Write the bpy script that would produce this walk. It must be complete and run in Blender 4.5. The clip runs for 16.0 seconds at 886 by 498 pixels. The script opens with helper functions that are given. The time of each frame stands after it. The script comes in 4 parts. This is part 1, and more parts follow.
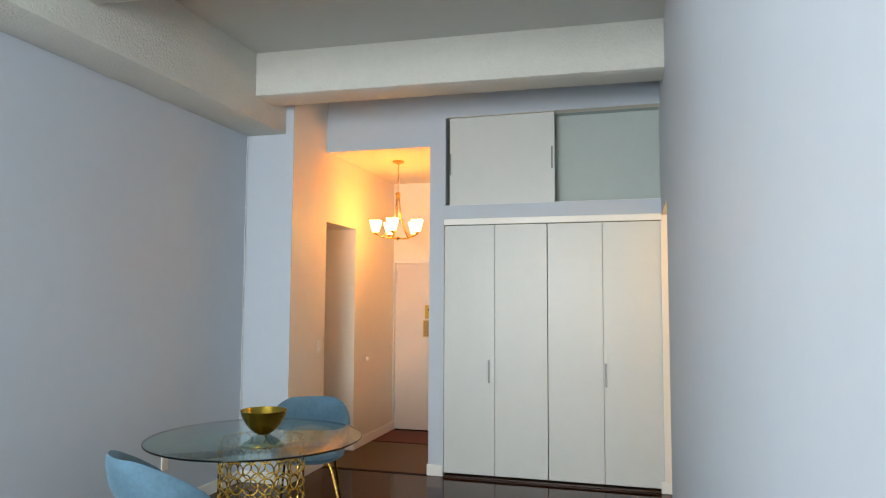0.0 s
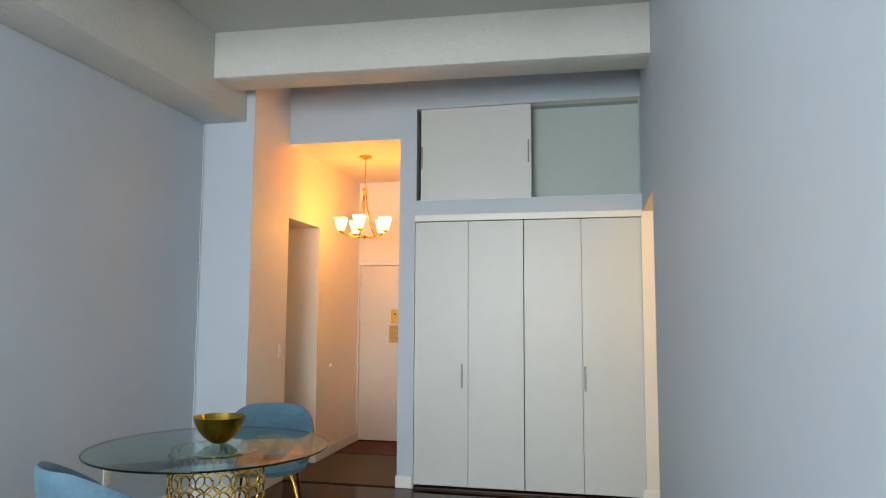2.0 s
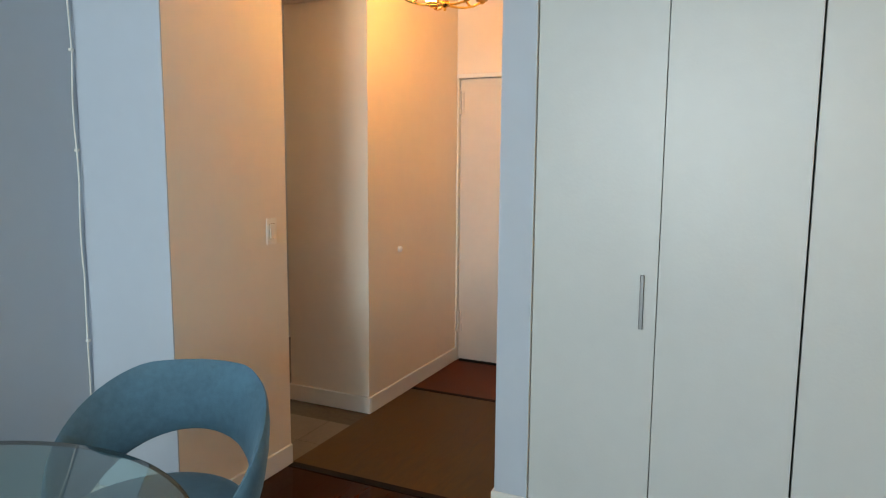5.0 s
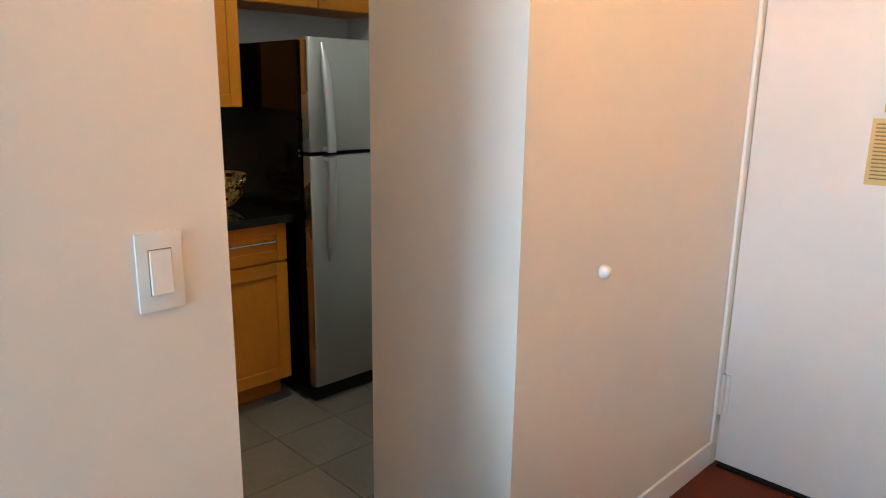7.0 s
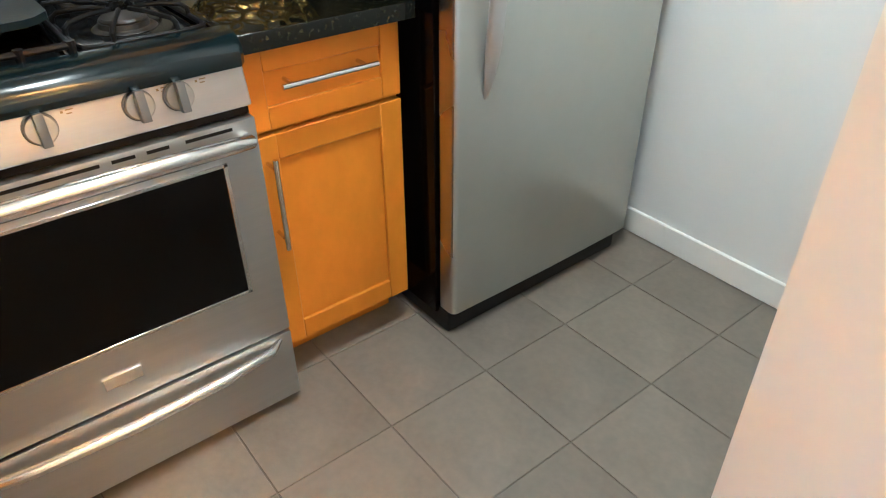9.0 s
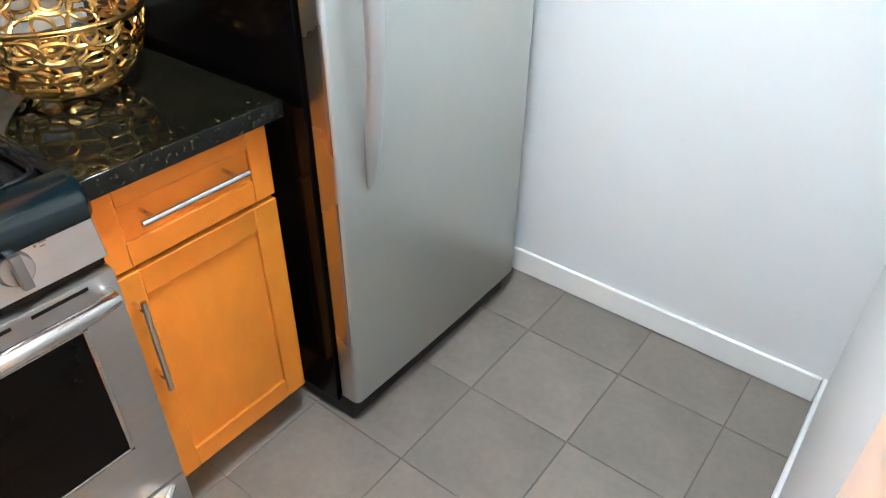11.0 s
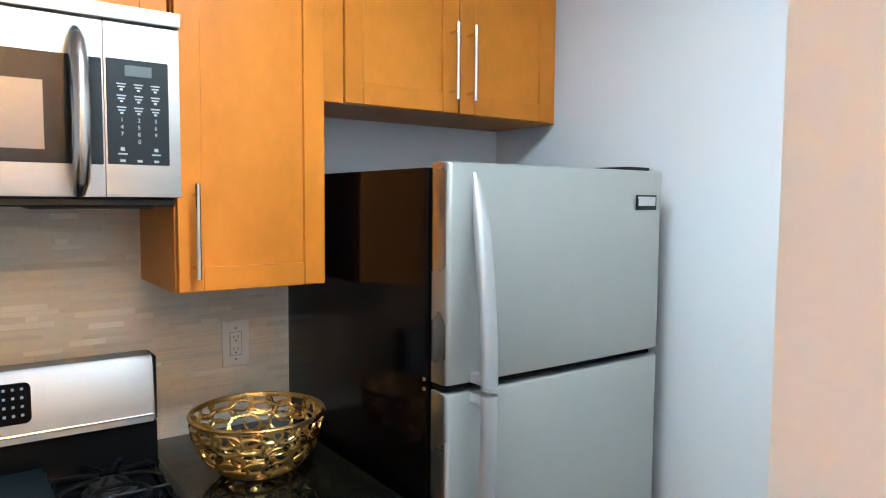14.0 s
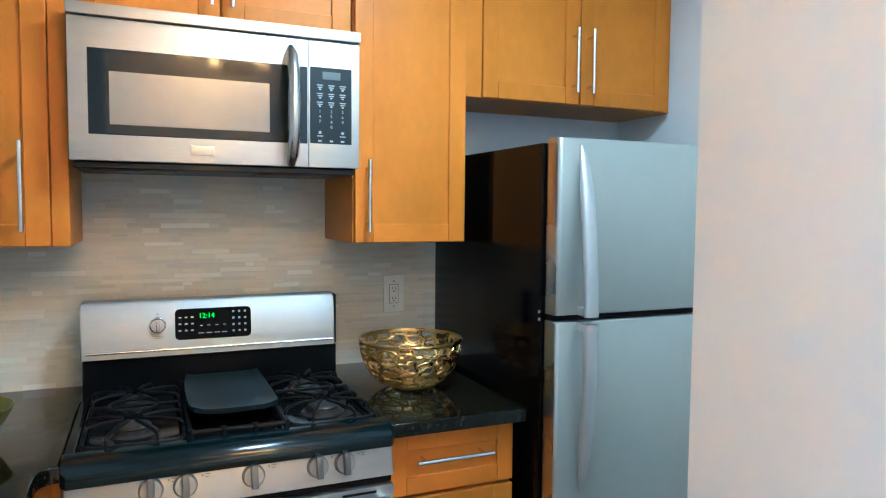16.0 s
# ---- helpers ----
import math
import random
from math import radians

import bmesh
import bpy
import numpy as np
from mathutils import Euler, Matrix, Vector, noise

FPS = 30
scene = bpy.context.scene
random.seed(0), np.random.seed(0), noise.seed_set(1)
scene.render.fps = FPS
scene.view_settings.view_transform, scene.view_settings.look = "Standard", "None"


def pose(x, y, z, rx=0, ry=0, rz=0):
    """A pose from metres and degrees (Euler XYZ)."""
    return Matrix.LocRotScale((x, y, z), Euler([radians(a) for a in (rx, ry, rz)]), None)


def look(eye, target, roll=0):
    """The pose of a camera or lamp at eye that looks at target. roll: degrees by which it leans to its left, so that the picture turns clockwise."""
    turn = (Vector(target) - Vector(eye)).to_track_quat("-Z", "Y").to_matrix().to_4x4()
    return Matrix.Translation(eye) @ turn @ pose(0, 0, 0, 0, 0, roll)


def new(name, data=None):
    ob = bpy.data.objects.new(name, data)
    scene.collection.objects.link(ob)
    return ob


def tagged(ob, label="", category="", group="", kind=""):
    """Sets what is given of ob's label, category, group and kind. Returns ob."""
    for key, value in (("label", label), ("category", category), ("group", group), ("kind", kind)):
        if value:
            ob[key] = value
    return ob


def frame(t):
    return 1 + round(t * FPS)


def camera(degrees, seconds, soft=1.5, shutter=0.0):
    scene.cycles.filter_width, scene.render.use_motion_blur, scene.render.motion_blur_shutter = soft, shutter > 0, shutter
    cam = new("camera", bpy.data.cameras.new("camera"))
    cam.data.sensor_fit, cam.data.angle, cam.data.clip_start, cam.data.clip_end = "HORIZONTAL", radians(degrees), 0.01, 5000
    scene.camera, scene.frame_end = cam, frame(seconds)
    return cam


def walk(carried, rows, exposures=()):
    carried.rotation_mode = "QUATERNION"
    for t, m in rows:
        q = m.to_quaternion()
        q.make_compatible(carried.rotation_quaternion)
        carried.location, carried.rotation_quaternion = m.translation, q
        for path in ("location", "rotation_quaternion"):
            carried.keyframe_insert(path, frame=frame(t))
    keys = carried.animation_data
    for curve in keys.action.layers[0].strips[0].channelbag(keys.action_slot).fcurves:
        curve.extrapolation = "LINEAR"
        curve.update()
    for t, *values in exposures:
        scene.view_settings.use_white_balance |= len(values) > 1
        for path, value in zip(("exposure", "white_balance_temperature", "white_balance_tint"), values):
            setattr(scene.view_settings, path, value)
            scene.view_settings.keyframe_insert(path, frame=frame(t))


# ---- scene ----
cam = camera(66.0, 16.0, 1.15)
PATH = [
    (0, (1.021, -0.514, 1.659), (0.48, 1.405, 1.807), 0.3),
    (0.5, (0.991, -0.498, 1.644), (0.505, 1.433, 1.828), 0.3),
    (1, (0.94, -0.472, 1.616), (0.49, 1.467, 1.812), 0.2),
    (1.5, (0.882, -0.39, 1.575), (0.451, 1.553, 1.777), 0.2),
    (2, (0.819, -0.196, 1.538), (0.396, 1.75, 1.727), 0.3),
    (2.5, (0.749, 0.214, 1.508), (0.332, 2.17, 1.498), 0.3),
    (3, (0.686, 0.741, 1.544), (0.257, 2.685, 1.358), 0.3),
    (3.5, (0.578, 1.326, 1.512), (0.144, 3.268, 1.311), 0.6),
    (4, (0.442, 1.961, 1.518), (-0.105, 3.873, 1.301), 0.6),
    (4.2, (0.384, 2.193, 1.528), (-0.229, 4.084, 1.309), 0.5),
    (6.3, (-0.514, 4.637, 1.499), (-1.698, 6.21, 1.15), 0.5),
    (6.5, (-0.615, 4.831, 1.499), (-1.86, 6.354, 1.138), 0.5),
    (7, (-0.981, 5.306, 1.467), (-2.366, 6.675, 1.011), 0.8),
    (7.5, (-1.38, 5.64, 1.428), (-2.852, 6.849, 0.819), 0.7),
    (8, (-1.793, 5.867, 1.331), (-3.285, 6.967, 0.581), 0.7),
    (8.2, (-1.959, 5.927, 1.288), (-3.435, 6.975, 0.439), 0.9),
    (10.3, (-2.595, 6.156, 1.338), (-3.578, 7.318, 0.04), 0.3),
    (10.5, (-2.601, 6.166, 1.38), (-3.55, 7.355, 0.082), 0.2),
    (11, (-2.626, 6.178, 1.445), (-3.61, 7.464, 0.272), 0.6),
    (11.5, (-2.616, 6.197, 1.5), (-3.679, 7.565, 0.5), 0.6),
    (12, (-2.627, 6.206, 1.592), (-3.72, 7.596, 0.659), 1.4),
    (12.5, (-2.591, 6.185, 1.636), (-3.833, 7.58, 0.92), 1.2),
    (13, (-2.537, 6.176, 1.653), (-3.958, 7.511, 1.205), 0.8),
    (13.5, (-2.447, 6.16, 1.646), (-3.989, 7.411, 1.411), 0.8),
    (14, (-2.344, 6.135, 1.593), (-3.963, 7.301, 1.452), 0.4),
    (14.5, (-2.224, 6.101, 1.567), (-3.896, 7.191, 1.442), 0.5),
    (15, (-2.111, 6.052, 1.536), (-3.837, 7.056, 1.42), 0.5),
    (15.5, (-2.016, 6.0, 1.5), (-3.794, 6.909, 1.384), 0.5),
    (16, (-1.945, 5.97, 1.48), (-3.776, 6.765, 1.363), 0.5),
]
EXPOSURES = [(0, 0.41, 7100, 12), (1.5, 0.33, 7000, 11), (3, 0.26, 6800, 9), (4.2, 0.3, 6650, 7), (6.3, 0.48, 6400, 4), (7, 0.98, 5000, 1), (7.5, 1.28, 4650, -2),
             (8.2, 2.12, 4850, -1), (10.3, 3.52, 4350, 6), (11.5, 3.06, 4600, 6), (12.5, 2.72, 4700, 8), (13.5, 2.55, 4500, 6), (14.5, 2.38, 4100, 1), (16, 2.4, 3800, -5)]
walk(cam, [(t, look(eye, target, roll)) for t, eye, target, roll in PATH], EXPOSURES)

# ---- light ----
world = bpy.data.worlds.new("world")
scene.world = world
world.use_nodes = True
wn = world.node_tree.nodes
sky = wn.new("ShaderNodeTexSky")
sky.sky_type, sky.sun_disc = "NISHITA", False
sky.sun_elevation, sky.sun_rotation = radians(48), radians(0)
world.node_tree.links.new(sky.outputs[0], wn["Background"].inputs[0])
wn["Background"].inputs[1].default_value = 0.1


def lamp(name, kind, place, target, power, colour, size=0.1, size_y=None, label=""):
    data = bpy.data.lights.new(name, kind)
    data.energy, data.color = power, colour
    if kind == "AREA":
        data.shape, data.size, data.size_y = "RECTANGLE", size, size_y or size
    elif kind == "SUN":
        data.angle = radians(0.5)
    else:
        data.shadow_soft_size = size
    ob = new(name, data)
    ob.matrix_world = look(place, target)
    return ob


WARM = (1.0, 0.40, 0.07)
lamp("sun", "SUN", (0, 30, 33), (0, 0, 0), 3.0, (1.0, 0.95, 0.88))
lamp("window_light", "AREA", (-0.75, -3.52, 2.0), (-0.75, 2.0, 1.7), 312, (0.86, 0.94, 0.97), 3.0, 2.3)
lamp("kitchen_light", "AREA", (-3.02, 6.68, 2.50), (-3.02, 6.68, 0), 5.5, (1.0, 0.86, 0.63), 0.32, 0.32)
lamp("passage_light", "POINT", (2.0, 5.25, 2.25), (2.0, 5.25, 0), 8, (1.0, 0.55, 0.06), 0.06)

# ---- materials ----


def material(name, colour, rough=0.5, metal=0.0, vary=0.06, scale=6.0, bump=0.0, bump_scale=60.0, stretch=(1, 1, 1), coat=0.0,
             piece=0.0, rough_vary=0.08, second=None, spec=0.5):
    m = bpy.data.materials.new(name)
    m.use_nodes = True
    n, l = m.node_tree.nodes, m.node_tree.links
    b = n["Principled BSDF"]
    b.inputs["Metallic"].default_value = metal
    b.inputs["Coat Weight"].default_value = coat
    b.inputs["Coat Roughness"].default_value = 0.12
    b.inputs["Specular IOR Level"].default_value = spec
    geo, tc, mp = n.new("ShaderNodeObjectInfo"), n.new("ShaderNodeTexCoord"), n.new("ShaderNodeMapping")
    mp.inputs["Scale"].default_value = stretch
    l.new(tc.outputs["Object"], mp.inputs[0])
    big, fine = n.new("ShaderNodeTexNoise"), n.new("ShaderNodeTexNoise")
    big.inputs["Scale"].default_value, big.inputs["Detail"].default_value = scale, 4
    fine.inputs["Scale"].default_value, fine.inputs["Detail"].default_value = scale * 9, 3
    l.new(mp.outputs[0], big.inputs["Vector"]), l.new(mp.outputs[0], fine.inputs["Vector"])
    add = n.new("ShaderNodeMath")
    add.operation = "MULTIPLY_ADD"
    add.inputs[1].default_value = 0.45
    l.new(fine.outputs[0], add.inputs[0]), l.new(big.outputs[0], add.inputs[2])
    mix = n.new("ShaderNodeMix")
    mix.data_type = "RGBA"
    lo = second or tuple(c * (1 - vary) for c in colour)
    hi = tuple(min(1.0, c * (1 + vary)) for c in colour)
    mix.inputs[6].default_value, mix.inputs[7].default_value = (*lo, 1), (*hi, 1)
    ramp = n.new("ShaderNodeMapRange")
    ramp.inputs[1].default_value, ramp.inputs[2].default_value = 0.5, 0.95
    l.new(add.outputs[0], ramp.inputs[0])
    l.new(ramp.outputs[0], mix.inputs[0])
    colour_out = mix.outputs[2]
    if piece:
        hsv, mr = n.new("ShaderNodeHueSaturation"), n.new("ShaderNodeMapRange")
        mr.inputs[3].default_value, mr.inputs[4].default_value = 1 - piece, 1 + piece
        l.new(geo.outputs["Random"], mr.inputs[0])
        l.new(mr.outputs[0], hsv.inputs["Value"])
        l.new(colour_out, hsv.inputs["Color"])
        colour_out = hsv.outputs[0]
    l.new(colour_out, b.inputs["Base Color"])
    rr = n.new("ShaderNodeMapRange")
    rr.inputs[3].default_value, rr.inputs[4].default_value = max(0.02, rough - rough_vary), min(1, rough + rough_vary)
    l.new(big.outputs[0], rr.inputs[0]), l.new(rr.outputs[0], b.inputs["Roughness"])
    if bump:
        bt, bp = n.new("ShaderNodeTexNoise"), n.new("ShaderNodeBump")
        bt.inputs["Scale"].default_value, bt.inputs["Detail"].default_value = bump_scale, 4
        bp.inputs["Strength"].default_value, bp.inputs["Distance"].default_value = bump, 0.01
        l.new(mp.outputs[0], bt.inputs["Vector"]), l.new(bt.outputs[0], bp.inputs["Height"])
        l.new(bp.outputs[0], b.inputs["Normal"])
    return m


def glowing(name, colour, strength):
    m = bpy.data.materials.new(name)
    m.use_nodes = True
    b = m.node_tree.nodes["Principled BSDF"]
    b.inputs["Base Color"].default_value = (*colour, 1)
    b.inputs["Emission Color"].default_value, b.inputs["Emission Strength"].default_value = (*colour, 1), strength
    return m


M_WALL = material("grey_blue_paint", (0.485, 0.55, 0.63), 0.55, 0, 0.025, 1.2, 0.012, 120)
M_HALL = material("cream_paint", (0.80, 0.74, 0.655), 0.5, 0, 0.025, 1.2, 0.012, 120)
M_WHITE_WALL = material("white_paint", (0.71, 0.715, 0.71), 0.42, 0, 0.02, 1.2, 0.01, 120)
M_CEIL = material("ceiling_paint", (0.575, 0.585, 0.55), 0.8, 0, 0.03, 1.5, 0.25, 120)
M_BEAM = material("rough_beam_plaster", (0.60, 0.61, 0.575), 0.75, 0, 0.04, 2.5, 0.9, 55)
M_TRIM = material("white_trim_paint", (0.80, 0.79, 0.76), 0.32, 0, 0.02, 3, 0.05, 60)
M_DOOR = material("white_door_paint", (0.575, 0.605, 0.60), 0.36, 0, 0.025, 1.6, 0.06, 70)
M_ENTRY = material("cream_door_paint", (0.66, 0.62, 0.585), 0.38, 0, 0.03, 2, 0.06, 70)
M_DARK = material("dark_gap", (0.008, 0.006, 0.005), 0.7, 0, 0.06, 6, 0, 60, (1, 1, 1), 0, 0, 0.08, None, 0.15)
M_WOODFLOOR = material("dark_stained_floor", (0.036, 0.0082, 0.0020), 0.085, 0, 0.35, 3, 0.004, 30, (12, 0.8, 1), 0.0, 0.16, 0.03, None, 0.13)
M_HALLFLOOR = material("brown_hall_floor", (0.088, 0.046, 0.009), 0.42, 0, 0.25, 6, 0.1, 80, (6, 1, 1), 0, 0.12, 0.08, None, 0.22)
M_RED = material("red_brown_mat", (0.11, 0.024, 0.005), 0.5, 0, 0.3, 9, 0.4, 220, (1, 1, 1), 0, 0.1, 0.08, None, 0.2)
M_TILE = material("grey_ceramic_tile", (0.176, 0.151, 0.120), 0.36, 0, 0.16, 5, 0.08, 40, (1, 1, 1), 0, 0.09)
M_PALEGROUT = material("pale_grout", (0.70, 0.65, 0.55), 0.8, 0, 0.1, 30, 0.1, 200)
M_PULL = material("dark_grey_metal", (0.16, 0.165, 0.17), 0.35, 0.8, 0.05, 8)
# grey-green below the doors' white: the cupboard's inner shade is in this colour
M_CUPBOARD = material("shade_toned_inside_paint", (0.40, 0.47, 0.46), 0.5, 0, 0.03, 2)
M_GROUT = material("dark_grout", (0.115, 0.10, 0.082), 0.85, 0, 0.2, 30, 0.2, 200)
M_MAPLE = material("honey_maple", (0.50, 0.172, 0.0065), 0.38, 0, 0.13, 1.9, 0.008, 60, (1, 1.0, 1.7), 0.0, 0.05, 0.07, None, 0.2)
M_MAPLE_V = material("honey_maple_upright", (0.52, 0.19, 0.0075), 0.38, 0, 0.13, 1.8, 0.008, 60, (1, 1.7, 1.0), 0.0, 0.04, 0.07, None, 0.2)
M_STEEL = material("brushed_steel", (0.60, 0.585, 0.56), 0.24, 1, 0.05, 3, 0.006, 120, (1, 1, 14), 0, 0, 0.06)
M_STEEL_H = material("brushed_steel_level", (0.46, 0.455, 0.445), 0.43, 1, 0.04, 3, 0.006, 120, (1, 1, 16), 0, 0, 0.05)
M_FRIDGE = material("silver_fridge_finish", (0.46, 0.465, 0.425), 0.30, 0.7, 0.03, 2, 0.04, 160, (1, 1, 1), 0, 0, 0.04)
M_KNOB = material("grey_knob_metal", (0.36, 0.35, 0.33), 0.38, 1, 0.05, 8)
M_GUARD = material("brushed_backguard_steel", (0.33, 0.335, 0.335), 0.52, 1, 0.04, 3, 0.006, 120, (1, 1, 16), 0, 0, 0.04)
M_DOORSIDE = material("polished_door_edge", (0.46, 0.44, 0.42), 0.27, 1, 0.04, 3)
M_BURNERCAP = material("burner_cap_enamel", (0.02, 0.018, 0.016), 0.5, 0, 0.25, 20)
M_BURNER = material("burner_aluminium", (0.04, 0.036, 0.032), 0.5, 0.5, 0.2, 20)
M_SILL = material("brown_wood_sill", (0.030, 0.011, 0.003), 0.35, 0, 0.3, 6, 0.05, 60, (1, 8, 1))
M_HANDLE = material("satin_handle_finish", (0.58, 0.57, 0.555), 0.40, 0.8, 0.03, 4)
M_CHROME = material("satin_nickel", (0.72, 0.71, 0.70), 0.22, 1, 0.04, 8)
M_BLACK = material("black_enamel", (0.005, 0.0055, 0.006), 0.10, 0, 0.2, 5, 0, 60, (1, 1, 1), 0, 0, 0.04, None, 0.15)
M_TEAL = material("dark_glossy_front_rail", (0.003, 0.008, 0.010), 0.18, 0, 0.2, 5, 0, 60, (1, 1, 1), 0, 0, 0.03, None, 0.5)
M_IRON = material("cast_iron", (0.005, 0.005, 0.0055), 0.42, 0, 0.3, 20, 0.1, 180, (1, 1, 1), 0, 0, 0.05, None, 0.15)
M_GRIDDLE = material("griddle_iron", (0.006, 0.012, 0.015), 0.36, 0, 0.2, 12, 0.05, 200, (1, 1, 1), 0, 0, 0.05, None, 0.14)
M_FRSIDE = material("black_textured_steel", (0.002, 0.0016, 0.0015), 0.13, 0, 0.3, 6, 0.01, 220, (1, 1, 1), 0, 0, 0.04, None, 0.13)
M_PLASTIC = material("black_plastic", (0.007, 0.007, 0.0075), 0.4, 0, 0.2, 12, 0.05, 150, (1, 1, 1), 0, 0, 0.05, None, 0.25)
M_OVENGLASS = material("dark_oven_glass", (0.003, 0.003, 0.003), 0.05, 0, 0.1, 3, 0, 60, (1, 1, 1), 0.0, 0, 0.02, None, 0.08)
M_MWGLASS = material("smoked_glass", (0.011, 0.014, 0.016), 0.06, 0, 0.1, 3, 0, 60, (1, 1, 1), 0.06, 0, 0.02, None, 0.3)
M_MWWIN = material("perforated_window_screen", (0.20, 0.185, 0.165), 0.16, 0.2, 0.05, 3, 0.02, 400, (1, 1, 1), 0.7, 0, 0.02)
M_GOLD = material("brushed_gold", (0.72, 0.47, 0.10), 0.27, 1, 0.16, 8, 0.04, 120)
M_BRASS = material("aged_brass", (0.60, 0.40, 0.11), 0.28, 1, 0.2, 14, 0.05, 120)
M_BOWL = material("satin_brass_bowl", (0.40, 0.275, 0.045), 0.19, 1, 0.10, 5, 0.012, 140, (1, 1, 6))
M_VELVET = material("dusty_blue_velvet", (0.088, 0.19, 0.272), 0.78, 0, 0.22, 5, 0.25, 260)
M_PLATE = material("white_switch_plastic", (0.80, 0.78, 0.74), 0.35, 0, 0.02, 8)
M_PAPER = material("yellowed_paper", (0.58, 0.42, 0.17), 0.8, 0, 0.08, 14)
M_PLAQUE = material("gold_yellow_plate", (0.55, 0.36, 0.06), 0.4, 0.3, 0.08, 14)
# print on signs and dials, and the painted shade line on wall plates
M_INK_SHADE = material("faded_print_and_gap_shade", (0.22, 0.15, 0.06), 0.8)
M_KEYS = material("pale_key_print", (0.34, 0.36, 0.36), 0.5)
M_GREENBOWL = material("olive_gold_bowl", (0.24, 0.21, 0.03), 0.3, 0.6, 0.15, 10)
M_SHADE = glowing("lit_frosted_glass", (1.0, 0.46, 0.10), 21.0)
M_CLOCK = glowing("green_clock_digits", (0.16, 0.9, 0.01), 0.26)
M_DOME = glowing("lit_opal_glass", (1.0, 0.90, 0.76), 4.0)

# velvet sheen
vb = M_VELVET.node_tree.nodes["Principled BSDF"]
vb.inputs["Sheen Weight"].default_value, vb.inputs["Sheen Roughness"].default_value = 0.5, 0.4
vb.inputs["Sheen Tint"].default_value = (0.5, 0.75, 0.95, 1)


def clear_glass(name, tint):
    """Flat clear glass: the light goes straight through, and the gloss grows at a slant."""
    m = bpy.data.materials.new(name)
    m.use_nodes = True
    n, l = m.node_tree.nodes, m.node_tree.links
    n.remove(n["Principled BSDF"])
    tr, gl, lw, mx = n.new("ShaderNodeBsdfTransparent"), n.new("ShaderNodeBsdfGlossy"), n.new("ShaderNodeLayerWeight"), n.new("ShaderNodeMixShader")
    pw, ad = n.new("ShaderNodeMath"), n.new("ShaderNodeMath")
    pw.operation, ad.operation = "POWER", "MULTIPLY_ADD"
    pw.inputs[1].default_value, ad.inputs[1].default_value, ad.inputs[2].default_value = 4.2, 0.70, 0.14
    tr.inputs[0].default_value, gl.inputs[1].default_value = (*tint, 1), 0.0
    l.new(lw.outputs["Facing"], pw.inputs[0]), l.new(pw.outputs[0], ad.inputs[0]), l.new(ad.outputs[0], mx.inputs[0])
    l.new(tr.outputs[0], mx.inputs[1]), l.new(gl.outputs[0], mx.inputs[2])
    l.new(mx.outputs[0], n["Material Output"].inputs[0])
    return m


M_GLASS = clear_glass("clear_table_glass", (0.78, 0.93, 0.905))
M_GLASSEDGE = material("dark_green_glass_edge", (0.002, 0.006, 0.005), 0.2, 0, 0.2, 8, 0, 60, (1, 1, 1), 0, 0, 0.05, None, 0.15)


def granite():
    m = material("black_speckled_granite", (0.016, 0.017, 0.013), 0.06, 0, 0.4, 20, 0, 60, (1, 1, 1), 0, 0, 0.03, None, 0.4)
    n, l = m.node_tree.nodes, m.node_tree.links
    b = n["Principled BSDF"]
    tc, v, r, mix = n.new("ShaderNodeTexCoord"), n.new("ShaderNodeTexVoronoi"), n.new("ShaderNodeValToRGB"), n.new("ShaderNodeMix")
    v.inputs["Scale"].default_value = 95
    w = n.new("ShaderNodeTexNoise")
    w.inputs["Scale"].default_value, w.inputs["Detail"].default_value = 120, 4
    r.color_ramp.elements[0].position, r.color_ramp.elements[1].position = 0.60, 0.72
    l.new(tc.outputs["Object"], v.inputs["Vector"]), l.new(tc.outputs["Object"], w.inputs["Vector"])
    l.new(w.outputs[0], r.inputs[0])
    mix.data_type = "RGBA"
    l.new(r.outputs[0], mix.inputs[0])
    mix.inputs[6].default_value = (0.0035, 0.0036, 0.0022, 1)
    m2 = n.new("ShaderNodeMix")
    m2.data_type = "RGBA"
    l.new(v.outputs["Color"], m2.inputs[0])
    m2.inputs[6].default_value, m2.inputs[7].default_value = (0.018, 0.018, 0.007, 1), (0.10, 0.09, 0.035, 1)
    l.new(m2.outputs[2], mix.inputs[7])
    l.new(mix.outputs[2], b.inputs["Base Color"])
    return m


M_GRANITE = granite()


def mosaic(name, single):
    m = material(name, (0.47, 0.44, 0.38), 0.25, 0, 0.1, 8, 0.05, 80)
    n, l = m.node_tree.nodes, m.node_tree.links
    b, g, r = n["Principled BSDF"], n.new("ShaderNodeObjectInfo" if single else "ShaderNodeNewGeometry"), n.new("ShaderNodeValToRGB")
    pick = g.outputs["Random" if single else "Random Per Island"]
    e = r.color_ramp.elements
    e[0].position, e[0].color = 0.0, (0.60, 0.56, 0.46, 1)
    e[1].position, e[1].color = 1.0, (0.86, 0.82, 0.73, 1)
    for p, c in ((0.3, (0.70, 0.63, 0.51, 1)), (0.6, (0.67, 0.63, 0.53, 1)), (0.85, (0.77, 0.70, 0.56, 1))):
        k = e.new(p)
        k.color = c
    l.new(pick, r.inputs[0])
    l.new(r.outputs[0], b.inputs["Base Color"])
    mr = n.new("ShaderNodeMapRange")
    mr.inputs[3].default_value, mr.inputs[4].default_value = 0.5, 0.10
    l.new(pick, mr.inputs[0])
    l.new(mr.outputs[0], b.inputs["Roughness"])
    return m


M_MOSAIC = mosaic("glass_stone_mosaic", False)
M_STRIP = mosaic("glass_stone_strip", True)

# ---- mesh helpers ----


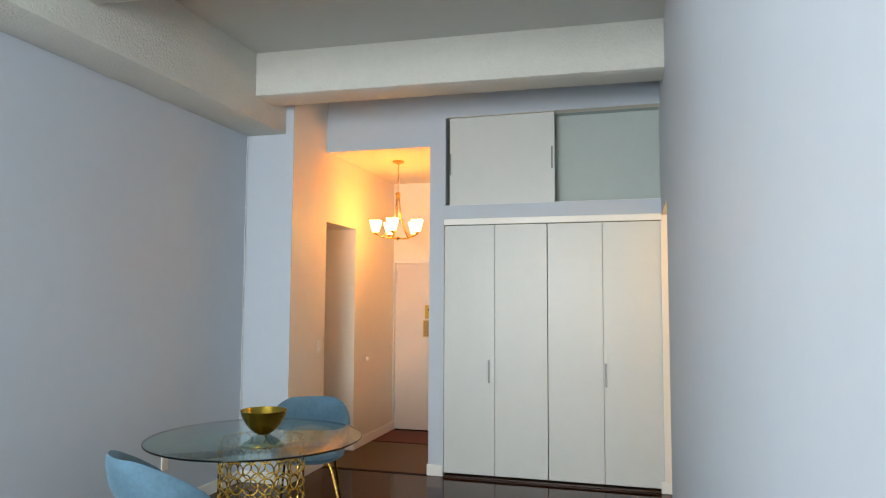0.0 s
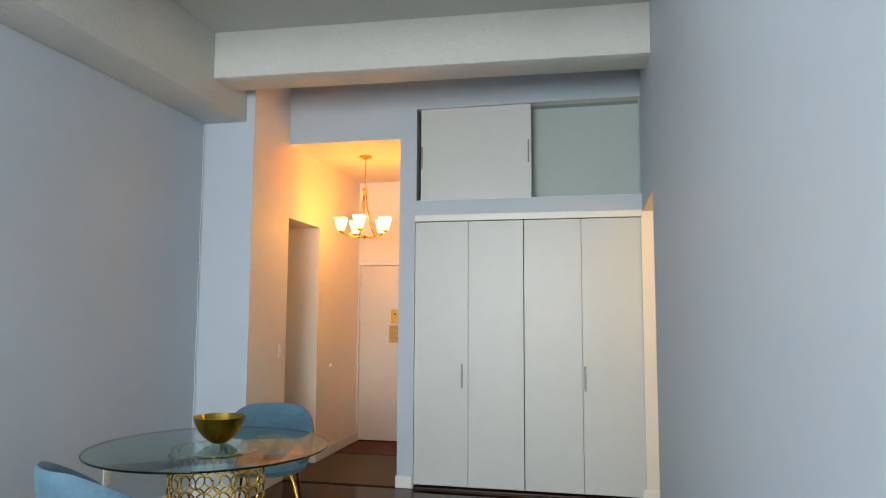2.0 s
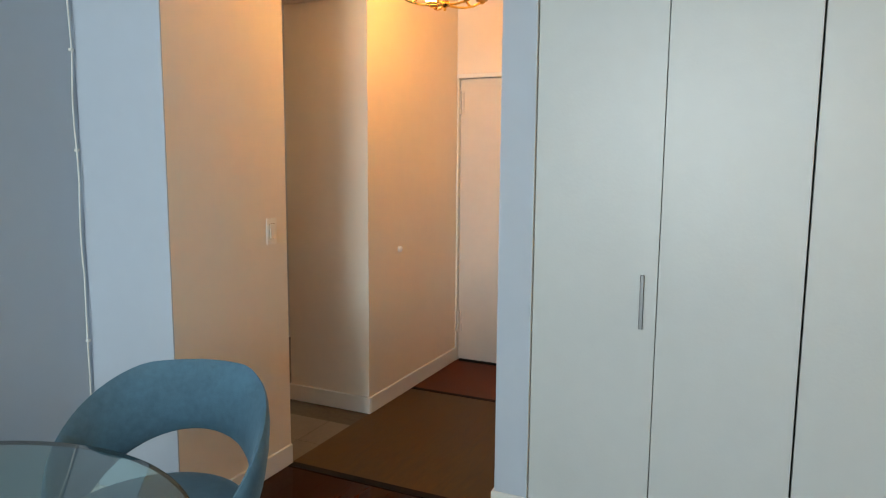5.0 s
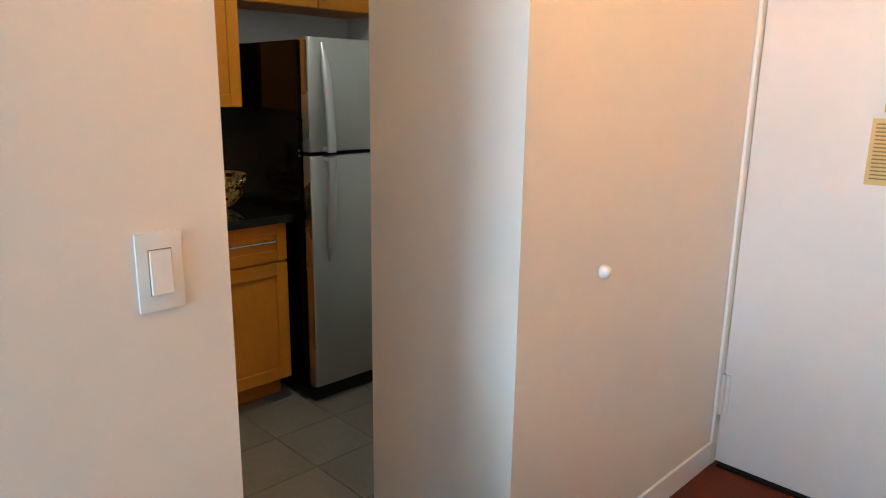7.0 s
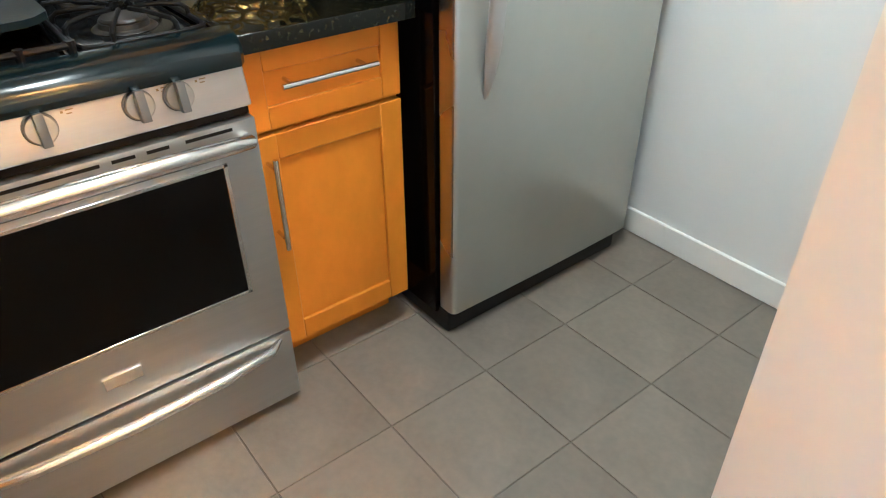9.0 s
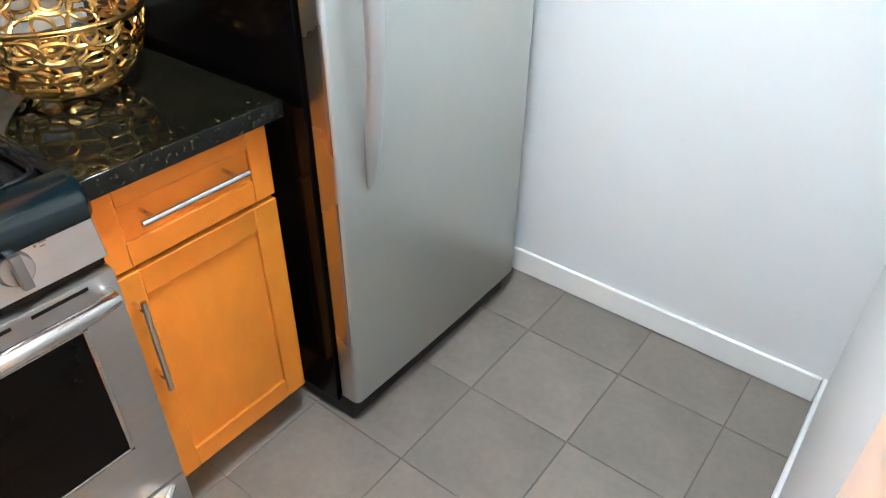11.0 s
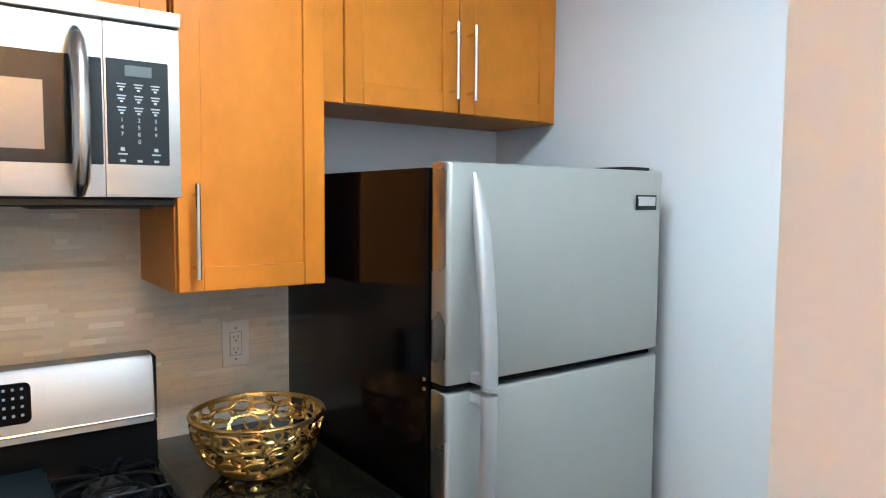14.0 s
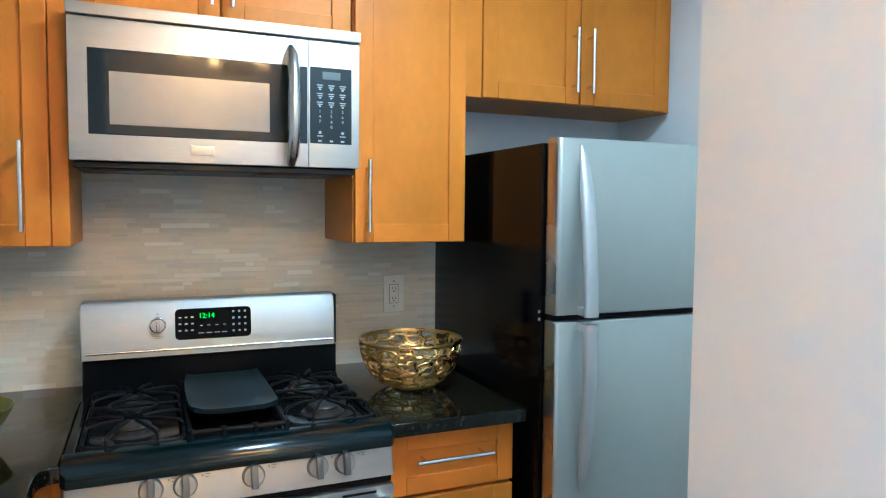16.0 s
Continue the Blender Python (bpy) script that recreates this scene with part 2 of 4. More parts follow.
def bx(bm, x0, x1, y0, y1, z0, z1, bev=0.0, seg=2):
    t = bmesh.new()
    vs = [t.verts.new(p) for p in ((x0, y0, z0), (x1, y0, z0), (x1, y1, z0), (x0, y1, z0), (x0, y0, z1), (x1, y0, z1), (x1, y1, z1), (x0, y1, z1))]
    for f in ((3, 2, 1, 0), (4, 5, 6, 7), (0, 1, 5, 4), (1, 2, 6, 5), (2, 3, 7, 6), (3, 0, 4, 7)):
        t.faces.new([vs[i] for i in f])
    if bev:
        bmesh.ops.bevel(t, geom=t.edges[:], offset=bev, segments=seg, affect="EDGES", profile=0.7)
    merge(bm, t)
    return bm


def merge(bm, t):
    me = bpy.data.meshes.new("tmp")
    t.to_mesh(me)
    t.free()
    bm.from_mesh(me)
    bpy.data.meshes.remove(me)


def box(x0, x1, y0, y1, z0, z1, bev=0.0, seg=2):
    return bx(bmesh.new(), x0, x1, y0, y1, z0, z1, bev, seg)


def tube(bm, pts, r, n=8, closed=False, caps=True, up=None, flat=1.0):
    """A round bar along points; flat squeezes it across up."""
    pts = [Vector(p) for p in pts]
    k, rings, last = len(pts), [], None
    for i, p in enumerate(pts):
        a = pts[(i - 1) % k] if closed or i else p
        c = pts[(i + 1) % k] if closed or i < k - 1 else p
        d = (c - a).normalized()
        if up is not None:
            s = d.cross(Vector(up)).normalized()
        elif last is None:
            s = d.orthogonal().normalized()
        else:
            s = (last - d * last.dot(d)).normalized()
        last = s
        q = d.cross(s)
        rad = r[i] if isinstance(r, (list, tuple)) else r
        rings.append([bm.verts.new(p + s * rad * math.cos(2 * math.pi * j / n) * flat + q * rad * math.sin(2 * math.pi * j / n)) for j in range(n)])
    for i in range(k if closed else k - 1):
        a, c = rings[i], rings[(i + 1) % k]
        for j in range(n):
            bm.faces.new((a[j], a[(j + 1) % n], c[(j + 1) % n], c[j]))
    if caps and not closed:
        bm.faces.new(rings[0][::-1]), bm.faces.new(rings[-1])
    return bm


def lathe(bm, profile, at=(0, 0, 0), n=48, axis="z"):
    """A body of revolution from (radius, height) pairs."""
    rows = []
    for r, h in profile:
        row = []
        for j in range(n):
            a = 2 * math.pi * j / n
            c, s = r * math.cos(a), r * math.sin(a)
            v = (c, s, h) if axis == "z" else ((h, c, s) if axis == "x" else (s, h, c))
            row.append(bm.verts.new(Vector(at) + Vector(v)))
        rows.append(row)
    for a, c in zip(rows, rows[1:]):
        for j in range(n):
            bm.faces.new((a[j], a[(j + 1) % n], c[(j + 1) % n], c[j]))
    if profile[0][0] > 1e-4:
        bm.faces.new(rows[0][::-1])
    if profile[-1][0] > 1e-4:
        bm.faces.new(rows[-1])
    bmesh.ops.remove_doubles(bm, verts=bm.verts[:], dist=1e-5) if min(profile[0][0], profile[-1][0]) <= 1e-4 else None
    return bm


def finish(name, bm, mats, smooth=True):
    bmesh.ops.recalc_face_normals(bm, faces=bm.faces[:])
    me = bpy.data.meshes.new(name)
    bm.to_mesh(me)
    bm.free()
    for m in (mats if isinstance(mats, (list, tuple)) else [mats]):
        me.materials.append(m)
    if smooth:
        me.polygons.foreach_set("use_smooth", [True] * len(me.polygons))
        me.set_sharp_from_angle(angle=radians(38))
    return me


def thing(name, at, label, category, group="", turn=0.0):
    ob = new(name)
    ob.matrix_basis = pose(*at, 0, 0, turn)
    return tagged(ob, label, category, group)


def origin(ob):
    top = ob
    while top.parent:
        top = top.parent
    return top.location.copy()


def part(name, bm, mat, parent, label="", local=False, smooth=True):
    """One mesh under a thing or a part, drawn in world places unless local."""
    if not local:
        bmesh.ops.translate(bm, verts=bm.verts[:], vec=-origin(parent))
    ob = new(name, finish(name, bm, mat, smooth))
    ob.parent = parent
    return tagged(ob, label) if label else ob


def shell(name, bm, mats, label, category, faces=None):
    """A piece of the setting; faces turns a direction into the number of a material."""
    me = finish(name, bm, mats, False)
    if faces:
        for p in me.polygons:
            for d, k in faces.items():
                if p.normal.dot(Vector(d)) > 0.9:
                    p.material_index = k
    return tagged(new(name, me), label, category, kind="structure")


def boxes(*rows):
    bm = bmesh.new()
    for r in rows:
        bx(bm, *r)
    return bm


# ---- setting ----
TOP = 3.9
shell("wall_left", boxes((-2.62, -2.478, -3.65, 5.1, 0, TOP)), M_WALL, "pale grey-blue painted plaster wall", "wall")
shell("wall_hall_left", boxes((-2.62, -2.0, 5.1, 5.82, 0, TOP), (-2.58, -2.0, 5.82, 6.578, 2.445, TOP), (-2.58, -2.0, 6.578, 7.84, 0, TOP)),
      [M_HALL, M_WALL, M_WHITE_WALL], "thick cream hall wall with an open kitchen doorway", "wall", {(0, -1, 0): 0, (-1, 0, 0): 2})
shell("column_face", boxes((-2.478, -2.0, 5.094, 5.1, 0, TOP)), M_WALL, "pale blue painted face of a wall return", "wall")
shell("wall_end", boxes((-4.52, -2.0, 7.84, 8.0, 0, TOP), (-1.03, -0.75, 7.84, 8.0, 0, TOP), (-2.0, -1.03, 7.84, 8.0, 2.16, TOP), (-2.0, -1.03, 7.96, 8.0, 0, 2.16)),
      [M_HALL, M_WHITE_WALL], "cream end wall round the entry door", "wall")
shell("wall_kitchen_end", boxes((-4.36, -2.58, 7.834, 7.84, 0, 2.6)), M_WHITE_WALL, "smooth white kitchen wall beside the refrigerator", "wall")
shell("wall_kitchen_back", boxes((-4.52, -4.36, 5.0, 7.84, 0, 2.75)), M_WHITE_WALL, "white kitchen wall behind the range", "wall")
shell("wall_kitchen_near", boxes((-4.36, -2.62, 4.95, 5.10, 0, 2.75)), M_WHITE_WALL, "plain white kitchen wall", "wall")
shell("wall_hall_right", boxes((-0.895, -0.76, 5.92, 7.84, 0, TOP)), M_HALL, "cream painted hall wall", "wall")
shell("wall_closet", boxes((-0.895, -0.75, 5.80, 5.92, 0, TOP), (-0.75, 1.255, 5.80, 5.92, 2.435, 2.567), (-0.75, 1.255, 5.80, 5.92, 3.43, TOP),
                           (-2.0, -0.895, 5.80, 5.92, 3.155, TOP), (-0.75, -0.738, 5.80, 5.92, 2.567, 3.43)),
      [M_WALL, M_HALL], "pale grey-blue wall round the closet and cupboard openings", "wall", {(-1, 0, 0): 1, (0, 1, 0): 1, (0, 0, -1): 1})
shell("wall_closet_inside", boxes((-0.76, 1.40, 6.45, 6.52, 0, 2.567), (-0.75, 1.40, 5.92, 6.45, 2.50, 2.567), (-0.75, 1.255, 6.02, 6.26, 2.567, 3.43),
                                  (1.25, 1.40, 5.95, 6.45, 0, 3.43), (-0.75, 1.25, 5.92, 6.26, 3.43, 3.50)),
      M_CUPBOARD, "inside of the closet and cupboard, with its shade put into the colour", "wall")
shell("wall_right", boxes((1.255, 1.40, -3.65, 4.78, 0, TOP), (1.255, 1.40, 4.78, 5.92, 2.42, TOP)), [M_WALL, M_HALL],
      "pale grey-blue wall ending at a passage opening", "wall", {(0, 1, 0): 1, (0, 0, -1): 1, (1, 0, 0): 1})
shell("wall_passage", boxes((1.245, 1.39, 5.80, 5.95, 0, 2.42), (2.2, 2.75, 5.80, 5.95, 0, 2.42), (1.39, 2.2, 5.80, 5.95, 2.39, 2.42), (1.39, 2.2, 5.91, 5.95, 0, 2.39),
                            (1.40, 2.75, 4.66, 4.78, 0, 2.42), (2.70, 2.85, 4.66, 5.95, 0, 2.42)), M_HALL, "cream wall of a side passage", "wall")
shell("wall_back", boxes((-2.62, -2.25, -3.65, -3.5, 0, TOP), (0.75, 1.40, -3.65, -3.5, 0, TOP), (-2.25, 0.75, -3.65, -3.5, 0, 0.85), (-2.25, 0.75, -3.65, -3.5, 3.15, TOP)),
      M_WALL, "grey-blue wall with the window opening", "wall")
shell("ceiling", boxes((-2.62, 1.40, -3.65, 5.92, 3.76, TOP + 0.05)), M_CEIL, "off-white plaster ceiling", "ceiling")
shell("ceiling_hall", boxes((-2.0, -0.895, 5.92, 7.84, 3.165, 3.25)), M_HALL, "cream hall ceiling", "ceiling")
shell("ceiling_kitchen", boxes((-4.36, -2.58, 5.0, 7.84, 2.60, 2.75)), M_WHITE_WALL, "white kitchen ceiling", "ceiling")
shell("ceiling_passage", boxes((1.40, 2.75, 4.66, 5.95, 2.42, 2.52)), M_HALL, "cream passage ceiling", "ceiling")


def plaster_beam(name, x0, x1, y0, y1, z0, z1, label, along, skew=0.0):
    """A boxed beam with a slightly wavy, hand-plastered lower edge."""
    bm = bmesh.new()
    n = 60
    prof = [(0, 1), (0, 0.03), (0.006, 0.008), (0.025, 0), (0.35, 0), (0.65, 0), (0.975, 0), (0.994, 0.008), (1, 0.03), (1, 1)]
    rows = []
    for i in range(n + 1):
        s = i / n
        row = []
        for u, w in prof:
            o = noise.noise((s * 30, u * 5, w * 3)) * 0.005 if w < 0.5 else 0
            z = z0 + (z1 - z0) * w + o
            if along == "x":
                row.append(bm.verts.new((x0 + (x1 - x0) * s, y0 + (y1 - y0) * u + o * 0.6 + skew * s, z)))
            else:
                row.append(bm.verts.new((x0 + (x1 - x0) * u + o * 0.6, y0 + (y1 - y0) * s, z)))
        rows.append(row)
    for a, c in zip(rows, rows[1:]):
        for j in range(len(prof) - 1):
            bm.faces.new((a[j], a[j + 1], c[j + 1], c[j]))
    bm.faces.new(rows[0]), bm.faces.new(rows[-1][::-1])
    ob = tagged(new(name, finish(name, bm, M_BEAM)), label, "beam", kind="structure")
    return ob


plaster_beam("beam_left", -2.476, -2.08, -3.498, 5.092, 3.185, 3.758, "boxed ceiling beam in rough off-white plaster", "y")
plaster_beam("beam_cross", -2.078, 1.253, 4.55, 4.88, 3.385, 3.758, "deep off-white plaster beam across the room", "x", 0.13)
plaster_beam("beam_near", -2.078, 1.253, 2.35, 2.76, 3.418, 3.758, "off-white plaster beam crossing overhead", "x", 0.22)


def baseboard(name, runs, h=0.105):
    bm = bmesh.new()
    for x0, x1, y0, y1 in runs:
        bx(bm, x0, x1, y0, y1, 0.001, h, 0.004, 1)
    tagged(new(name, finish(name, bm, M_TRIM, False)), "white painted baseboard", "baseboard", kind="structure")


baseboard("baseboard_left", [(-2.476, -2.463, -3.49, 5.092), (-2.463, -1.998, 5.080, 5.093)])
baseboard("baseboard_hall", [(-1.998, -1.986, 5.082, 5.818), (-2.592, -1.986, 6.564, 6.577), (-1.998, -1.986, 6.578, 7.838), (-2.592, -2.581, 6.578, 7.82)])
baseboard("baseboard_kitchen", [(-3.60, -2.594, 7.821, 7.833)], 0.092)
baseboard("baseboard_pillar", [(-0.907, -0.755, 5.787, 5.799), (-0.907, -0.896, 5.80, 7.83)])
baseboard("baseboard_right", [(1.241, 1.254, -3.49, 4.782), (1.24, 1.40, 4.781, 4.794)])
baseboard("baseboard_passage", [(1.212, 1.386, 5.787, 5.799)])

shell("floor_slab", boxes((-4.6, 2.9, -3.7, 8.1, -0.2, -0.012)), M_DARK, "dark subfloor under the boards and tiles", "floor")
shell("floor_hall", boxes((-2.0, -0.895, 5.83, 7.10, -0.012, 0.0)), M_HALLFLOOR, "brown hall floor covering", "floor")
shell("floor_entry", boxes((-2.0, -0.895, 7.135, 7.96, -0.012, 0.0)), M_RED, "dark red-brown floor by the entry door", "floor")
shell("threshold_strip", boxes((-2.0, -0.895, 5.782, 5.828, -0.012, 0.004), (-2.0, -0.895, 7.102, 7.133, -0.012, 0.003)), M_DARK, "thin dark metal floor strips", "trim")
shell("threshold_entry", boxes((-1.965, -1.03, 7.845, 7.91, 0.0, 0.012)), M_DARK, "dark sill under the entry door", "trim")

# ---- doors ----


def bar_handle(parent, p0, p1, out, r=0.006, name="handle", inset=0.025):
    """A round bar on two posts; out is the way and length back to the face."""
    p0, p1, out = Vector(p0), Vector(p1), Vector(out)
    bm = tube(bmesh.new(), (p0, p1), r, 12)
    d = (p1 - p0).normalized()
    for p in (p0 + d * inset, p1 - d * inset):
        tube(bm, (p, p + out), r * 0.75, 8)
    return part(name, bm, M_CHROME, parent, "brushed nickel bar handle")


entry = tagged(thing("door_1", (-1.5, 7.87, 0), "closed cream steel entry door in a narrow frame", "door"), kind="structure")
leaf = part("leaf", box(-1.982, -1.05, 7.87, 7.915, 0.012, 2.125, 0.003), M_ENTRY, entry)
fr = bmesh.new()
bx(fr, -1.999, -1.985, 7.836, 7.93, 0, 2.16, 0.003, 1), bx(fr, -1.047, -1.03, 7.836, 7.93, 0, 2.16, 0.003, 1), bx(fr, -1.985, -1.047, 7.836, 7.93, 2.129, 2.16, 0.003, 1)
part("frame", fr, M_TRIM, entry)
for z0, z1 in ((1.87, 2.04), (0.22, 0.39)):
    hb = tube(bmesh.new(), ((-1.981, 7.862, z0), (-1.981, 7.862, z1)), 0.010, 12)
    bx(hb, -1.978, -1.955, 7.866, 7.872, z0 + 0.004, z1 - 0.004, 0.001, 1)
    part("hinge", hb, M_ENTRY, entry)
tagged(new("door_plaque", finish("door_plaque", box(-1.576, -1.486, 7.860, 7.8695, 1.415, 1.588, 0.003), M_PLAQUE)), "small yellow metal plate with a peephole on the entry door", "plaque")
pl = bpy.data.objects["door_plaque"]
pq = part("peephole", lathe(bmesh.new(), [(0.011, 0), (0.011, -0.004), (0.006, -0.004), (0.005, -0.002), (0, -0.002)], (-1.528, 7.860, 1.53), 20, "y"), M_DARK, pl, local=True)
for i in range(4):
    part("print_line", box(-1.508, -1.492, 7.8592, 7.8598, 1.478 + i * 0.012, 1.483 + i * 0.012), M_INK_SHADE, pl, local=True)
notice = tagged(new("door_notice", finish("door_notice", box(-1.605, -1.463, 7.8665, 7.8690, 1.181, 1.395), M_PAPER, False)), "yellowed printed notice sheet taped to the entry door", "notice")
for i in range(15):
    w = 0.115 if i % 5 else 0.07
    part("print_line", box(-1.592, -1.592 + w, 7.8655, 7.8660, 1.20 + i * 0.0125, 1.2045 + i * 0.0125), M_INK_SHADE, notice, local=True, smooth=False)

# closet
SEAMS = (-0.747, -0.255, 0.240, 0.739, 1.2435)
for k in (0, 2):
    dd = thing("bifold_door", ((SEAMS[k] + SEAMS[k + 2]) / 2, 5.83, 0.035), "tall flat white folding closet door, closed, with a slim metal pull", "closet door", "closet doors")
    for j in (k, k + 1):
        part("panel", box(SEAMS[j] + 0.0015 + (0.002 if j == 2 else 0), SEAMS[j + 1] - 0.0015 - (0.002 if j == 1 else 0), 5.814, 5.846, 0.036, 2.369, 0.0015, 1), M_DOOR, dd)
    part("hinge_strip", box(SEAMS[k + 1] - 0.012, SEAMS[k + 1] + 0.012, 5.8465, 5.850, 0.04, 2.365), M_DOOR, dd, smooth=False)
    hx = -0.311 if k == 0 else 0.759
    h = bmesh.new()
    bx(h, hx - 0.008, hx + 0.008, 5.803, 5.808, 0.885, 1.097, 0.002, 1)
    bx(h, hx - 0.006, hx + 0.006, 5.807, 5.814, 0.90, 0.915), bx(h, hx - 0.006, hx + 0.006, 5.807, 5.814, 1.065, 1.08)
    part("handle", h, M_PULL, dd, "grey metal pull")
shell("closet_head_trim", box(-0.749, 1.254, 5.790, 5.90, 2.374, 2.434, 0.004, 1), M_TRIM, "white painted closet head casing", "trim")
shell("closet_jamb", boxes((1.243, 1.2545, 5.7965, 5.90, 0, 2.3735), (-0.7495, -0.7485, 5.80, 5.9, 0, 2.374)), M_TRIM, "white painted closet side casing", "trim")
shell("closet_track", boxes((-0.748, 1.243, 5.815, 5.84, 2.3705, 2.374), ), M_DARK, "dark door track in the closet opening", "trim")
shell("closet_sill", boxes((-0.748, 1.243, 5.808, 5.90, 0.0005, 0.014)), M_SILL, "dark brown wooden sill under the closet doors", "trim")
cup = thing("sliding_cupboard_door", (-0.2, 5.86, 2.57), "white sliding cupboard door pushed to one side, with two slim grips", "cupboard door")
part("panel", box(-0.705, 0.312, 5.835, 5.857, 2.570, 3.428, 0.002, 1), M_DOOR, cup)
for hx, z0 in ((-0.703, 2.868), (0.280, 2.893)):
    part("grip", box(hx, hx + 0.014, 5.8325, 5.836, z0, z0 + 0.21, 0.001, 1), M_PULL, cup, "recessed grey metal grip")
shell("cupboard_sill", box(-0.745, 1.25, 5.802, 5.93, 2.563, 2.5695), M_TRIM, "painted ledge of the high cupboard", "trim")

# door of the side passage
pd = tagged(thing("door_2", (1.8, 5.86, 0), "closed cream door in the side passage", "door"), kind="structure")
part("leaf", box(1.395, 2.195, 5.855, 5.895, 0.05, 2.37, 0.003), M_ENTRY, pd)
part("sill_strip", box(1.392, 2.198, 5.84, 5.905, 0.001, 0.045, 0.002, 1), M_DARK, pd, "dark strip under the door")

# ---- wall fittings ----


def plate(name, at, facing, w, h, label, category, kind):
    """A wall plate: facing is the way out of the wall."""
    d = Vector(facing)
    turn = math.degrees(math.atan2(d.y, d.x))
    ob = thing(name, at, label, category, turn=turn)
    part("cover", box(0, 0.006, -w / 2, w / 2, -h / 2, h / 2, 0.002), M_PLATE, ob, local=True)
    if kind == "rocker":
        # brown border painted in for the shade round the rocker
        part("frame", box(0.006, 0.0072, -0.018, 0.018, -0.036, 0.036, 0.0004, 1), M_INK_SHADE, ob, "thin brown border painted as the shade of a gap", local=True)
        b = box(0.006, 0.010, -0.0165, 0.0165, -0.0345, 0.0345, 0.001, 1)
        for v in b.verts:
            if v.co.x > 0.008:
                v.co.x += 0.003 * (0.5 - v.co.z / 0.07)
        part("rocker", b, M_PLATE, ob, local=True)
    else:
        # solid brown edging, coloured as the shade about the socket insert
        part("face_gap", box(0.006, 0.0068, -0.0185, 0.0185, -0.0355, 0.0355, 0.0004, 1), M_INK_SHADE, ob, "thin brown border painted as the shade of a gap", local=True)
        for z in (-0.047, 0.047):
            part("screw", lathe(bmesh.new(), [(0.003, 0.006), (0.003, 0.0068), (0, 0.007)], (0, 0, z), 10, "x"), M_PULL, ob, local=True)
        part("socket_face", box(0.006, 0.008, -0.017, 0.017, -0.034, 0.034, 0.001, 1), M_PLATE, ob, local=True)
        for z in (-0.018, 0.018):
            s = bmesh.new()
            bx(s, 0.0078, 0.0084, -0.0075, -0.0055, z - 0.001, z + 0.007), bx(s, 0.0078, 0.0084, 0.0055, 0.0075, z - 0.001, z + 0.007), bx(s, 0.0078, 0.0084, -0.0025, 0.0025, z - 0.010, z - 0.006)
            part("socket_opening", s, M_DARK, ob, local=True, smooth=False)
    return ob


plate("light_switch", (-2.0, 5.705, 1.191), (1, 0, 0), 0.070, 0.122, "white rocker light switch on the cream hall wall", "light switch", "rocker")
plate("wall_outlet", (-4.3455, 6.811, 1.163), (1, 0, 0), 0.080, 0.134, "white double outlet on the tiled backsplash", "outlet", "socket")
plate("wall_outlet", (-2.478, 4.05, 0.40), (1, 0, 0), 0.075, 0.118, "white outlet low on the grey-blue wall", "outlet", "socket")
plate("wall_outlet", (1.255, 3.70, 0.38), (-1, 0, 0), 0.075, 0.118, "white outlet low on the grey-blue wall", "outlet", "socket")
plate("wall_outlet", (-2.0, 5.36, 0.40), (1, 0, 0), 0.075, 0.118, "white outlet low on the cream wall behind a chair", "outlet", "socket")
bumper = thing("door_stop", (-2.0, 6.956, 0.967), "round white rubber door stop on the hall wall", "door stop")
part("bumper", lathe(bmesh.new(), [(0.020, 0.0), (0.021, 0.006), (0.019, 0.014), (0.014, 0.022), (0.007, 0.026), (0, 0.027)], (0, 0, 0), 24, "x"), M_PLATE, bumper, local=True)
cord = thing("wall_cable", (-2.468, 5.072, 0), "thin white cable clipped down the wall corner", "cable")
part("cord", tube(bmesh.new(), [(-2.470 + 0.003 * math.sin(i * 1.1), 5.075 - 0.006 * abs(math.sin(i * 0.7)), 0.11 + i * 0.102) for i in range(31)], 0.0035, 6), M_TRIM, cord)
for z in (0.75, 1.55, 1.95, 2.5):
    part("clip", box(-2.4775, -2.463, 5.066, 5.082, z, z + 0.012, 0.002, 1), M_TRIM, cord)

# ---- chandelier ----
CH = Vector((-1.45, 6.44, 0))
ch = thing("chandelier", (CH.x, CH.y, 3.165), "five-arm brass chandelier with lit frosted glass shades, hanging from the ceiling", "chandelier")
part("canopy", lathe(bmesh.new(), [(0.065, 3.165), (0.066, 3.158), (0.058, 3.146), (0.02, 3.140), (0.012, 3.125), (0, 3.125)], CH, 32), M_BRASS, ch)
chain = bmesh.new()
for i in range(11):
    z, a = 3.118 - i * 0.026, (i % 2) * math.pi / 2
    tube(chain, [CH + Vector((0.008 * math.cos(t) * math.cos(a), 0.008 * math.cos(t) * math.sin(a), z + 0.017 * math.sin(t))) for t in np.linspace(0, 2 * math.pi, 12, endpoint=False)], 0.0024, 6, True)
part("chain", chain, M_BRASS, ch)
part("hub", lathe(bmesh.new(), [(0, 2.835), (0.010, 2.832), (0.014, 2.822), (0.029, 2.815), (0.031, 2.808), (0.026, 2.800), (0.024, 2.785), (0.028, 2.780), (0.026, 2.772), (0.016, 2.766), (0.012, 2.74), (0, 2.74)], CH, 24), M_BRASS, ch)
LOW = CH - Vector((0, 0, 0.022))
part("finial", lathe(bmesh.new(), [(0, 2.362), (0.022, 2.358), (0.030, 2.348), (0.030, 2.340), (0.016, 2.330), (0.007, 2.324), (0.009, 2.316), (0, 2.308)], LOW, 24), M_BRASS, ch)


